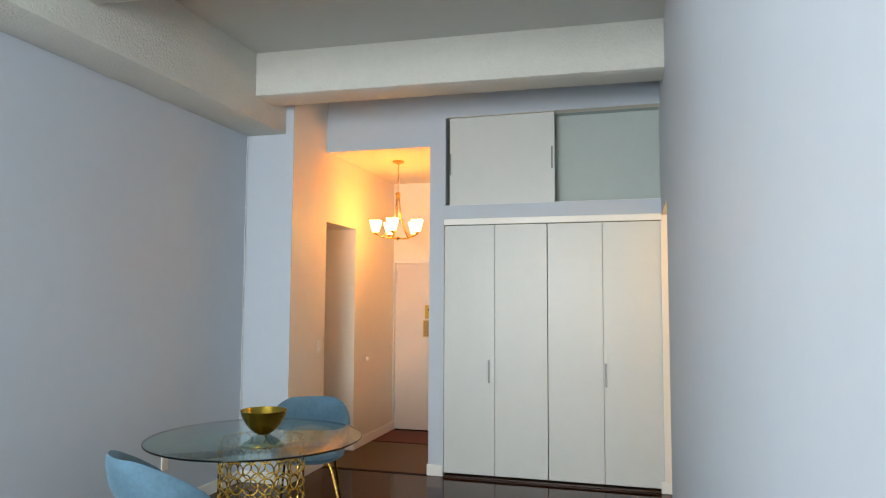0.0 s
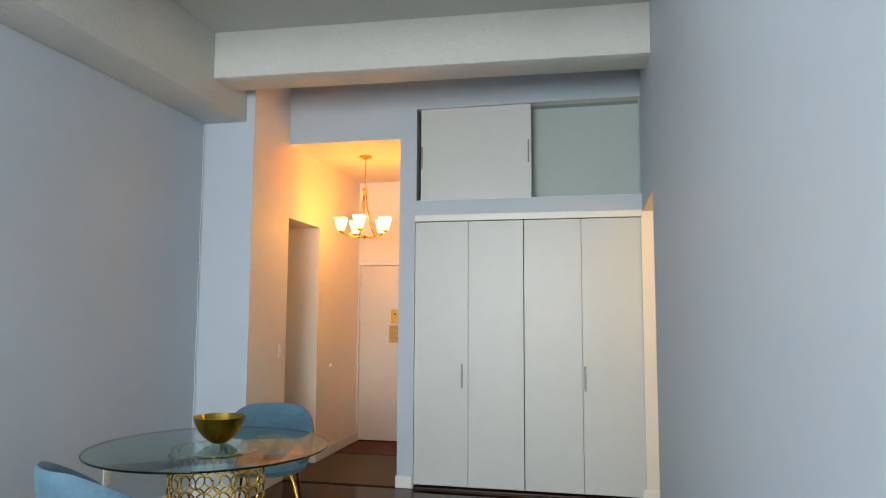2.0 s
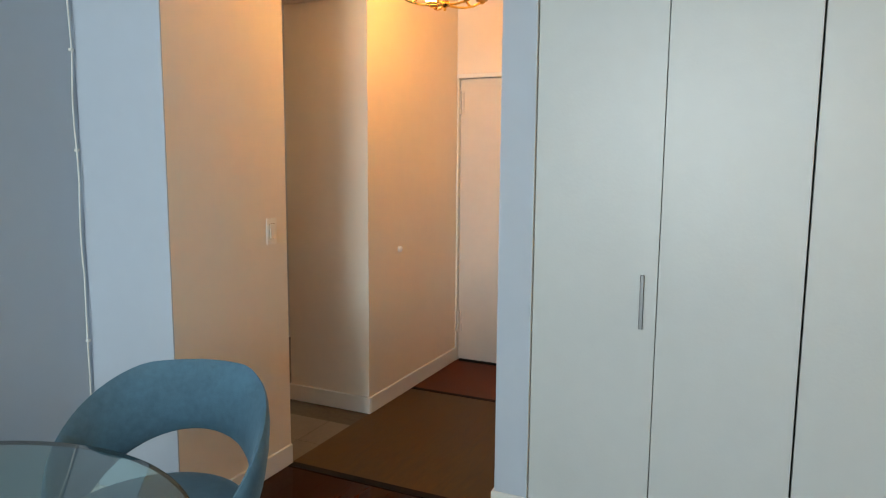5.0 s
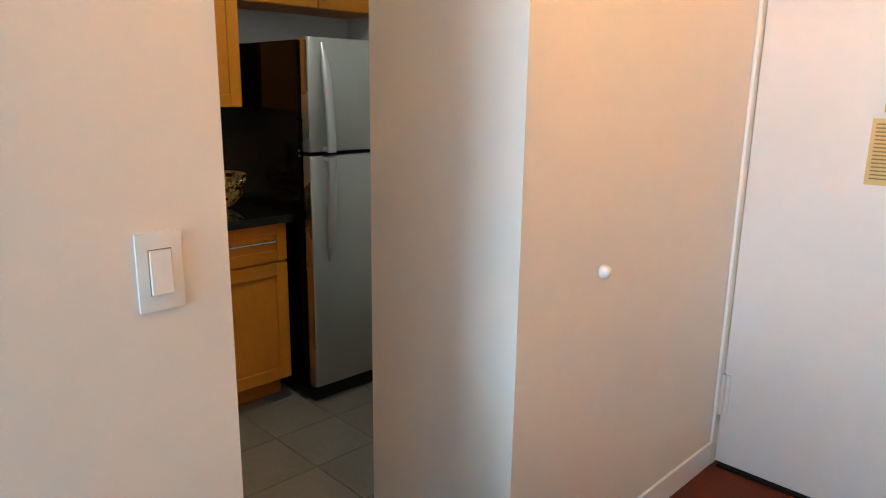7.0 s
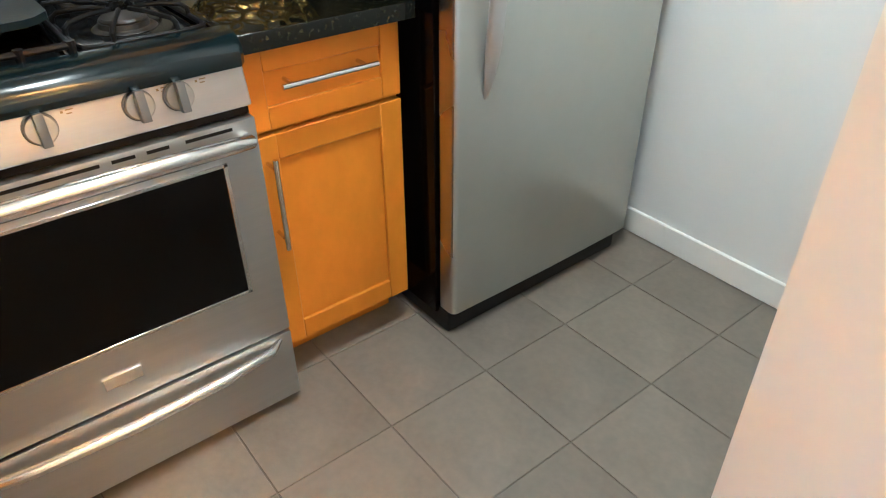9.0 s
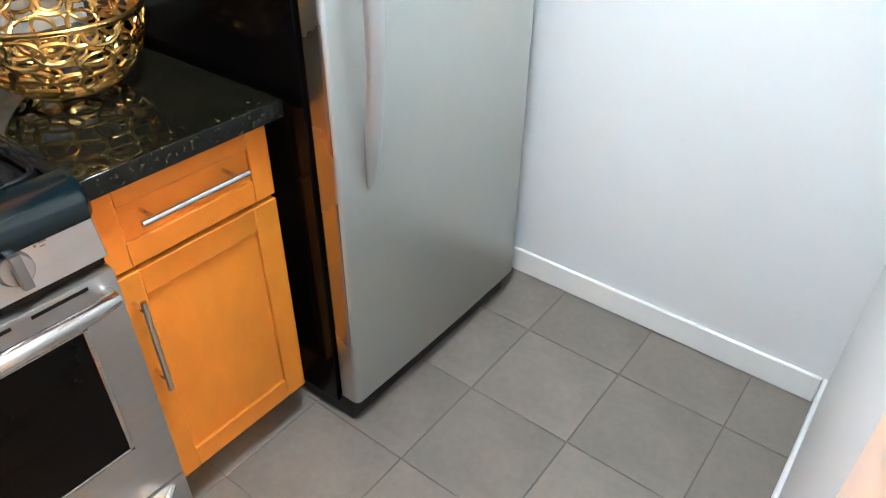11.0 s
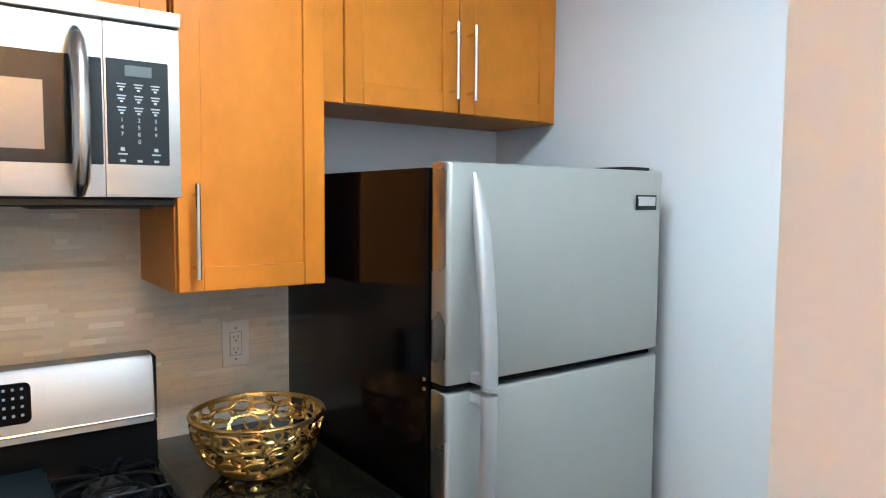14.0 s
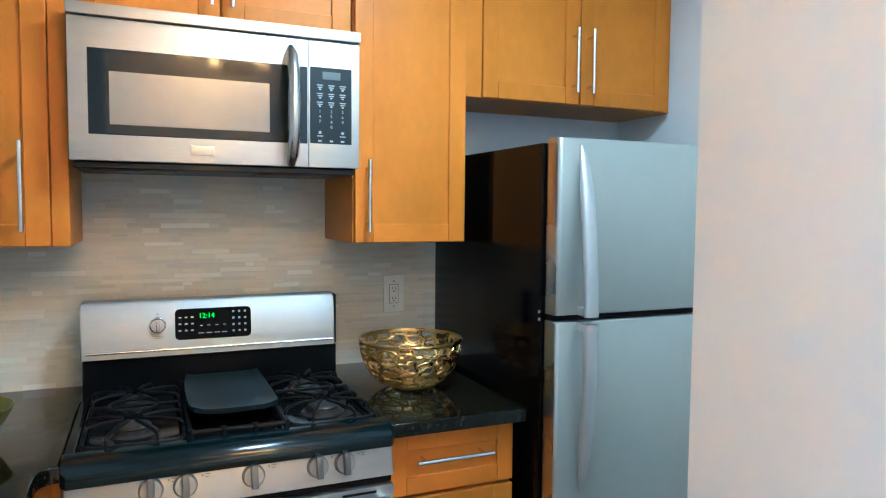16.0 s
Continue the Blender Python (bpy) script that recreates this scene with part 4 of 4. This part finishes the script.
bx(bg, -4.254, -4.168, 5.790, 6.546, 0.912, 1.026, 0.003, 1)
part("back_riser", bg, M_BLACK, rg, "glossy black riser")
sg = bmesh.new()
prof2 = [(-4.252, 1.028), (-4.158, 1.028), (-4.160, 1.040), (-4.178, 1.186), (-4.186, 1.194), (-4.252, 1.194)]
e0 = [[sg.verts.new((x, y, z)) for x, z in prof2] for y in (5.786, 6.540)]
for j in range(len(prof2)):
    sg.faces.new((e0[0][j], e0[0][(j + 1) % 6], e0[1][(j + 1) % 6], e0[1][j]))
sg.faces.new(e0[0]), sg.faces.new(e0[1][::-1])
bmesh.ops.bevel(sg, geom=[e for e in sg.edges if abs(e.verts[0].co.y - e.verts[1].co.y) < 0.01 and e.verts[0].co.x > -4.2], offset=0.004, segments=2, affect="EDGES")
guard = part("backguard", sg, M_GUARD, rg, "brushed stainless backguard")
part("lip", tube(bmesh.new(), ((-4.160, 5.80, 1.046), (-4.160, 6.535, 1.046)), 0.004, 8), M_STEEL, guard, "rolled steel lip")
part("riser_lip", box(-4.20, -4.150, 5.790, 6.546, 0.912, 0.930, 0.007, 3), M_BLACK, rg, "rounded black lip")
part("end_cap", box(-4.252, -4.172, 6.5405, 6.548, 1.028, 1.193, 0.003, 1), M_PLASTIC, guard)


def on_guard(z, proud=0.0):
    return -4.160 - (z - 1.040) / 0.146 * 0.018 + proud


dp = bmesh.new()
rim = []
for cy, cz, a0 in ((6.256, 1.152, 0), (6.058, 1.152, 90), (6.058, 1.086, 180), (6.256, 1.086, 270)):
    rim += [(cy + 0.014 * math.cos(radians(a0 + 18 * k)), cz + 0.014 * math.sin(radians(a0 + 18 * k))) for k in range(6)]
low, high = [[dp.verts.new((on_guard(z, p), y, z)) for y, z in rim] for p in (-0.002, 0.0015)]
for k in range(len(rim)):
    dp.faces.new((low[k], low[(k + 1) % len(rim)], high[(k + 1) % len(rim)], high[k]))
dp.faces.new(low[::-1]), dp.faces.new(high)
disp = part("display_panel", dp, M_OVENGLASS, guard, "black oven display panel")
text("clock", "12:14", (on_guard(1.142, 0.0022), 6.136, 1.136), 0.0215, M_CLOCK, guard, "green lit clock digits 12:14")
km = bmesh.new()
for i in range(4):
    bx(km, on_guard(1.118, 0.0016), on_guard(1.118, 0.0022), 6.115 + i * 0.023, 6.125 + i * 0.023, 1.108, 1.114)
    bx(km, on_guard(1.09, 0.0016), on_guard(1.09, 0.0022), 6.112 + i * 0.023, 6.128 + i * 0.023, 1.089, 1.0915)
for i in range(4):
    for j in range(3):
        z = 1.152 - i * 0.020
        bx(km, on_guard(z, 0.0016), on_guard(z, 0.0022), 6.213 + j * 0.018, 6.219 + j * 0.018, z - 0.003, z + 0.003)
for i in range(3):
    for j in range(3):
        z = 1.140 - i * 0.020
        bx(km, on_guard(z, 0.0016), on_guard(z, 0.0022), 6.054 + j * 0.018, 6.062 + j * 0.018, z - 0.002, z + 0.002)
part("key_print", km, M_KEYS, guard, smooth=False)
dk = bmesh.new()
lathe(dk, [(0.024, 0), (0.024, 0.004), (0.021, 0.006), (0.019, 0.018), (0, 0.018)], (on_guard(1.121), 5.995, 1.121), 28, "x")
bx(dk, on_guard(1.121, 0.014), on_guard(1.121, 0.026), 5.990, 6.000, 1.101, 1.141, 0.003)
part("oven_dial", dk, M_CHROME, guard, "metal oven dial")
part("dial_print", boxes((on_guard(1.155), on_guard(1.155, 0.0008), 5.992, 5.998, 1.152, 1.156), (on_guard(1.085), on_guard(1.085, 0.0008), 5.980, 6.010, 1.086, 1.088), (on_guard(1.08), on_guard(1.08, 0.0008), 5.985, 6.005, 1.080, 1.082)), M_INK_SHADE, guard, smooth=False)

BURN = ((-4.055, 5.930), (-3.800, 5.930), (-4.055, 6.412), (-3.800, 6.412), (-3.93, 6.172))
for i, (x, y) in enumerate(BURN):
    b = part("burner", lathe(bmesh.new(), [(0.060, 0.9125), (0.056, 0.916), (0.047, 0.917), (0.045, 0.926), (0, 0.926)], (x, y, 0), 28), M_BURNER, rg, "round aluminium gas burner")
    part("burner_cap", lathe(bmesh.new(), [(0.043, 0.9265), (0.044, 0.930), (0.040, 0.934), (0, 0.935)], (x, y, 0), 28), M_BURNERCAP, b, "dark enamel burner cap")


def grate(y0, y1, centres):
    """A cast-iron grate: a low rounded frame, raised fingers towards each burner and a ring between the two."""
    g, z, r = bmesh.new(), 0.950, 0.0048
    x0, x1 = -4.165, -3.665
    c = 0.03
    out = [(x0 + c, y0), (x1 - c, y0), (x1 - 0.008, y0 + 0.008), (x1, y0 + c), (x1, y1 - c), (x1 - 0.008, y1 - 0.008), (x1 - c, y1), (x0 + c, y1), (x0 + 0.008, y1 - 0.008), (x0, y1 - c), (x0, y0 + c), (x0 + 0.008, y0 + 0.008)]
    tube(g, [(x, y, 0.924) for x, y in out], 0.0055, 8, True)
    xm, ym = (centres[0][0] + centres[1][0]) / 2, centres[0][1]
    for x, y in centres:
        for k in range(8):
            a = math.pi / 8 + k * math.pi / 4
            d = Vector((math.cos(a), math.sin(a), 0))
            reach = (y1 - y if d.y > 0 else y - y0) / abs(d.y)
            if abs(d.x) > 0.8:
                reach = min(reach, (x1 - x if d.x > 0 else x - x0) / abs(d.x))
                if (xm - x) * d.x > 0:
                    reach = abs(xm - x) - 0.045
            o = Vector((x, y, z))
            inner = (xm - x) * d.x > 0 and abs(d.x) > 0.8
            pts = [o + d * 0.024, o + d * min(0.07, reach * 0.7) + Vector((0, 0, 0.001)), o + d * (reach - 0.012) - Vector((0, 0, 0.003))]
            if not inner:
                pts += [o + d * (reach - 0.002) - Vector((0, 0, 0.010)), Vector((*(o + d * reach).xy, 0.922))]
            tube(g, pts, r, 8)
    ring = [(xm + 0.060 * math.cos(t), ym + 0.060 * math.sin(t), z - 0.002) for t in np.linspace(0, 2 * math.pi, 32, endpoint=False)]
    tube(g, ring, r, 8, True)
    tube(g, ((xm, y0, 0.924), (xm, y0 + 0.006, z - 0.004), (xm, y1 - 0.006, z - 0.004), (xm, y1, 0.924)), r, 8)
    for px in (x0 + 0.03, x1 - 0.03):
        for py in (y0, y1):
            tube(g, ((px, py, 0.926), (px, py, 0.911)), [0.007, 0.008], 8)
    return g


part("grate", grate(5.822, 6.046, BURN[:2]), M_IRON, rg, "cast-iron burner grate")
part("grate", grate(6.300, 6.522, BURN[2:4]), M_IRON, rg, "cast-iron burner grate")
cg, z = bmesh.new(), 0.940
for py in (6.058, 6.288):
    tube(cg, ((-4.165, py, z), (-3.90, py, z - 0.004), (-3.665, py, z - 0.008)), 0.0065, 8)
for px in (-4.165, -3.92, -3.665):
    tube(cg, ((px, 6.058, z - 0.004), (px, 6.288, z - 0.004)), 0.0065, 8)
    for py in (6.058, 6.135, 6.21, 6.288):
        tube(cg, ((px, py, z + 0.004), (px, py, 0.912)), [0.0085, 0.007], 8)
part("grate", cg, M_IRON, rg, "cast-iron centre grate")
gd = bmesh.new()
nx, ny = 16, 10
top = [[gd.verts.new((-4.135 + 0.40 * i / nx, 6.064 + 0.224 * j / ny, 0.9565 + 0.012 * (abs(2 * i / nx - 1) ** 4) + 0.007 * (abs(2 * j / ny - 1) ** 6))) for j in range(ny + 1)] for i in range(nx + 1)]
for i in range(nx):
    for j in range(ny):
        gd.faces.new((top[i][j], top[i + 1][j], top[i + 1][j + 1], top[i][j + 1]))
for v in gd.verts:
    u, w = (v.co.x + 3.935) / 0.2, (v.co.y - 6.176) / 0.112
    v.co.x, v.co.y = -3.935 + 0.2 * u * (1 - 0.06 * w ** 4), 6.176 + 0.112 * w * (1.02 - 0.09 * u ** 4)
ex = bmesh.ops.extrude_face_region(gd, geom=gd.faces[:])
bmesh.ops.translate(gd, verts=[v for v in ex["geom"] if isinstance(v, bmesh.types.BMVert)], vec=(0, 0, -0.013))
tagged(new("griddle_plate", finish("griddle_plate", gd, M_GRIDDLE)), "flat dark cast-iron griddle plate on the middle burners", "griddle")

# ---- refrigerator ----
rf = thing("refrigerator", (-3.9, 7.35, 0), "silver top-freezer refrigerator with black sides and bowed handles", "refrigerator")
part("body", box(-4.354, -3.585, 6.982, 7.716, 0.06, 1.666, 0.004), M_FRSIDE, rf, "black side panels")
part("base_grille", box(-4.18, -3.545, 6.995, 7.702, 0.004, 0.078, 0.01), M_PLASTIC, rf, "black toe grille")


def fridge_door(z0, z1):
    """A door slab whose upright front edges are rounded and whose face bows slightly."""
    bm, rows = bmesh.new(), []
    y0, y1 = 6.992, 7.721
    prof = [(-3.576, y0), (-3.534, y0), (-3.525, y0 + 0.002), (-3.519, y0 + 0.007), (-3.517, y0 + 0.014)]
    prof += [(-3.517 + 0.004 * math.sin(math.pi * k / 10), y0 + 0.014 + (y1 - y0 - 0.028) * k / 10) for k in range(1, 10)]
    prof += [(-3.517, y1 - 0.014), (-3.519, y1 - 0.007), (-3.525, y1 - 0.002), (-3.534, y1), (-3.576, y1)]
    for z, s in ((z0, 0.006), (z0 + 0.002, 0.002), (z0 + 0.006, 0), (z1 - 0.006, 0), (z1 - 0.002, 0.002), (z1, 0.006)):
        rows.append([bm.verts.new((max(-3.576, x - s), y, z)) for x, y in prof])
    for a, c in zip(rows, rows[1:]):
        for j in range(len(prof) - 1):
            bm.faces.new((a[j], a[j + 1], c[j + 1], c[j]))
        bm.faces.new((a[-1], a[0], c[0], c[-1]))
    bm.faces.new(rows[0][::-1]), bm.faces.new(rows[-1])
    return bm


fz = part("freezer_door", fridge_door(1.190, 1.677), M_FRIDGE, rf, "silver freezer door")
fd = part("fresh_food_door", fridge_door(0.082, 1.171), M_FRIDGE, rf, "silver refrigerator door")
part("seal", box(-3.584, -3.545, 7.0, 7.715, 1.1715, 1.1895), M_DARK, rf, "black gap between the doors", smooth=False)


def bowed(z0, z1, y0, parent):
    """A tapered handle, fixed at z0 and standing proud at z1."""
    pts, rad = [], []
    for i in range(17):
        s = i / 16
        pts.append((-3.517 + 0.050 * math.sin(s * math.pi / 2) ** 0.75, y0 + (7.070 - y0) * s, z0 + (z1 - z0) * s))
        rad.append(0.003 + 0.0115 * min(1, s * 3.5) ** 0.6 + 0.001 * s)
    bm = tube(bmesh.new(), pts, rad, 16, up=(1, 0, 0), flat=1.45)
    bx(bm, -3.52, -3.468, 7.056, 7.084, min(z1, z1 + math.copysign(0.022, z0 - z1)), max(z1, z1 + math.copysign(0.022, z0 - z1)), 0.004)
    part("handle", bm, M_HANDLE, parent, "bowed satin silver handle")


bowed(1.655, 1.191, 7.064, fz), bowed(0.690, 1.170, 7.080, fd)
for d in (fz, fd):
    d.data.materials.append(M_DOORSIDE)
    for f in d.data.polygons:
        if f.normal.y < -0.95:
            f.material_index = 1
bg2 = part("badge", box(-3.516, -3.511, 7.607, 7.688, 1.572, 1.612, 0.002), M_PLASTIC, fz, "small dark and silver badge")
part("badge_plate", box(-3.5115, -3.5103, 7.612, 7.683, 1.583, 1.608, 0.0005, 1), M_CHROME, fz)
part("hinge_cover", box(-3.66, -3.545, 7.60, 7.70, 1.667, 1.688, 0.005), M_PLASTIC, rf, "black hinge cover")
for z in (1.194, 1.172):
    part("screw", lathe(bmesh.new(), [(0.005, 0), (0.005, -0.002), (0, -0.002)], (-3.588, 6.982, z), 10, "y"), M_CHROME, rf)

# ---- openwork bowl on the counter ----
G = Vector((-3.965, 6.737, 0.912))
ob_bowl = thing("openwork_bowl", tuple(G), "gold openwork metal fruit bowl, empty, on the granite counter", "bowl")


def on_bowl(a, s):
    """A place on the bowl's wall: a round it, s from foot to rim."""
    r = 0.045 + 0.115 * math.sin(s * math.pi / 2) ** 0.85
    return Vector((r * math.cos(a), r * math.sin(a), 0.006 + 0.148 * (1 - math.cos(s * math.pi / 2)) ** 0.85))


part("rim", tube(bmesh.new(), [(0.161 * math.cos(t), 0.161 * math.sin(t), 0.155) for t in np.linspace(0, 2 * math.pi, 64, endpoint=False)], 0.0052, 8, True), M_BRASS, ob_bowl, local=True)
part("foot_ring", tube(bmesh.new(), [(0.047 * math.cos(t), 0.047 * math.sin(t), 0.005) for t in np.linspace(0, 2 * math.pi, 40, endpoint=False)], 0.005, 8, True), M_BRASS, ob_bowl, local=True)
rng = random.Random(7)
for s, count in ((0.13, 8), (0.30, 11), (0.47, 14), (0.64, 16), (0.80, 18), (0.92, 19)):
    for k in range(count):
        a0 = 2 * math.pi * (k + rng.uniform(-0.22, 0.22)) / count + s * 3
        s0 = s + rng.uniform(-0.035, 0.035)
        la, ls, tw = rng.uniform(0.50, 0.78) * 2 * math.pi / count, rng.uniform(0.075, 0.135), rng.uniform(-1.1, 1.1)
        loop = []
        for t in np.linspace(0, 2 * math.pi, 16, endpoint=False):
            u, v = math.cos(t), math.sin(t)
            u2, v2 = u * math.cos(tw) - v * math.sin(tw), u * math.sin(tw) + v * math.cos(tw)
            loop.append(on_bowl(a0 + la * u2, min(0.985, max(0.02, s0 + ls * v2))))
        part("loop", tube(bmesh.new(), loop, rng.uniform(0.0034, 0.0052), 6, True), M_BRASS, ob_bowl, local=True)

gb = thing("olive_bowl", (-3.83, 5.555, 0.912), "small olive-gold bowl at the edge of the counter", "bowl")
part("vessel", lathe(bmesh.new(), [(0, 0), (0.04, 0), (0.06, 0.012), (0.095, 0.05), (0.118, 0.092), (0.115, 0.093), (0.09, 0.053), (0.055, 0.016), (0, 0.008)], (0, 0, 0), 48), M_GREENBOWL, gb, local=True)

# ---- ceiling lamps that light the kitchen and the passage ----
for nm, at, lab in (("ceiling_light", (-3.02, 6.68, 2.60), "round white ceiling light, lit, in the kitchen"), ("ceiling_light", (2.0, 5.25, 2.42), "round white ceiling light, lit, in the side passage")):
    cl = thing(nm, at, lab, "ceiling light")
    part("pan", lathe(bmesh.new(), [(0.17, 0), (0.17, -0.02), (0.16, -0.025), (0, -0.025)], (0, 0, 0), 40), M_TRIM, cl, local=True)
    part("diffuser", lathe(bmesh.new(), [(0.155, -0.026), (0.15, -0.045), (0.12, -0.062), (0.06, -0.072), (0, -0.074)], (0, 0, 0), 40), M_DOME, cl, local=True)

# ---- window ----
win = tagged(thing("window_1", (-0.75, -3.57, 0.85), "tall plain window with a white frame", "window"), kind="structure")
wfm = boxes((-2.25, -2.19, -3.62, -3.56, 0.85, 3.15), (0.69, 0.75, -3.62, -3.56, 0.85, 3.15), (-2.19, 0.69, -3.62, -3.56, 0.85, 0.91), (-2.19, 0.69, -3.62, -3.56, 3.09, 3.15), (-0.78, -0.72, -3.62, -3.56, 0.91, 3.09))
part("window_frame", wfm, M_TRIM, win, smooth=False)

# ---- pieces of floors and walls ----
floor = tagged(new("floor", finish("floor", boxes((1.40, 2.7, 4.78, 5.84, -0.011, 0.0), (-0.75, 1.245, 5.782, 5.86, -0.012, -0.002)), M_WOODFLOOR, False)), "glossy dark-stained wooden plank floor", "floor", kind="structure")
rng = random.Random(3)
plank_w = 0.124
plank_meshes = {}
x, col = -2.476, 0
while x < 1.39:
    w = min(plank_w, 1.398 - x)
    y = -3.5 - rng.uniform(0, 0.9)
    while y < 5.78:
        ln = rng.choice((0.9, 1.2, 1.5))
        y0, y1 = max(y, -3.5), min(y + ln, 5.782)
        if y1 - y0 > 0.02:
            key = (round(w, 3), round(y1 - y0, 2))
            if key not in plank_meshes:
                plank_meshes[key] = finish("plank", box(0.0001, w - 0.0001, 0.0001, round(y1 - y0, 2) - 0.0001, -0.012, 0.0, 0.0003, 1), M_WOODFLOOR, False)
            o = new("plank", plank_meshes[key])
            o.location, o.parent = (x, y0, 0), floor
        y += ln
    x += plank_w

tiles = tagged(new("floor_kitchen", finish("floor_kitchen", boxes((-4.36, -2.0, 5.10, 5.82, -0.012, -0.003), (-4.36, -2.0, 5.82, 6.578, -0.012, -0.003), (-4.36, -2.58, 6.578, 7.84, -0.012, -0.003)), M_GROUT, False)), "grey ceramic tile kitchen floor with dark grout", "floor", kind="structure")
tile_meshes = {}
for i in range(-5, 5):
    for j in range(-7, 4):
        x0, x1, y0, y1 = -3.062 + 0.305 * i, -3.062 + 0.305 * (i + 1), 6.980 + 0.305 * j, 6.980 + 0.305 * (j + 1)
        x0, x1, y0 = max(x0, -4.36), min(x1, -2.0 if y1 <= 6.6 else -2.581), max(y0, 5.10)
        y1 = min(y1, 7.834)
        if x0 > -2.58 and (y1 > 6.6 or y0 < 5.8):
            y0, y1 = max(y0, 5.82), min(y1, 6.578)
        if x1 - x0 < 0.02 or y1 - y0 < 0.02:
            continue
        g = 0.0016
        key = (round(x1 - x0, 3), round(y1 - y0, 3))
        if key not in tile_meshes:
            tile_meshes[key] = finish("tile", box(g, key[0] - g, g, key[1] - g, -0.006, 0.0, 0.0012, 1), M_TILE, False)
        o = new("tile", tile_meshes[key])
        o.location, o.parent = (x0, y0, 0.0), tiles

splash = tagged(new("backsplash", finish("backsplash", boxes((-4.3595, -4.3480, 5.102, 6.99, 0.912, 1.60)), M_PALEGROUT, False)), "grout bed of the mosaic backsplash", "backsplash", kind="structure")
rng = random.Random(11)
vs, fs, strips = [], [], {}
z = 0.913


def strip(ln, h, proud):
    e = 0.0004
    v = [(0, 0, 0), (0, ln, 0), (0, ln, h), (0, 0, h), (proud, e, e), (proud, ln - e, e), (proud, ln - e, h - e), (proud, e, h - e)]
    return v, [(4, 5, 6, 7), (0, 1, 5, 4), (1, 2, 6, 5), (2, 3, 7, 6), (3, 0, 4, 7)]


while z < 1.60:
    h = rng.choice((0.0125, 0.0165, 0.0165))
    y = 5.102 - rng.uniform(0, 0.08)
    while y < 6.985:
        ln = rng.choice((0.03, 0.05, 0.07, 0.09, 0.12, 0.15))
        a, b, proud = max(y, 5.102), min(y + ln, 6.980), rng.choice((0.0007, 0.0011, 0.0016))
        y += ln
        if b - a < 0.006:
            continue
        size = (round(b - a - 0.0012, 4), h - 0.0012, proud)
        if a > 6.42 and 1.0 < z < 1.52:
            # the stretch beside the refrigerator, strip by strip
            if size not in strips:
                sm = bpy.data.meshes.new("mosaic_strip")
                v, f = strip(*size)
                sm.from_pydata(v, [], f)
                sm.materials.append(M_STRIP)
                strips[size] = sm
            so = new("mosaic_strip", strips[size])
            so.parent = splash
            so.matrix_basis = pose(-4.3485, a + 0.0006, z + 0.0006)
            continue
        k = len(vs)
        v, f = strip(*size)
        vs += [(-4.3485 + p[0], a + 0.0006 + p[1], z + 0.0006 + p[2]) for p in v]
        fs += [tuple(k + j for j in face) for face in f]
    z += h
mm = bpy.data.meshes.new("mosaic_strips")
mm.from_pydata(vs, [], fs)
mm.materials.append(M_MOSAIC)
mo = new("mosaic_strips", mm)
mo.parent = splash
tagged(mo, "thin beige and grey glass and stone mosaic strips", kind="stuff")
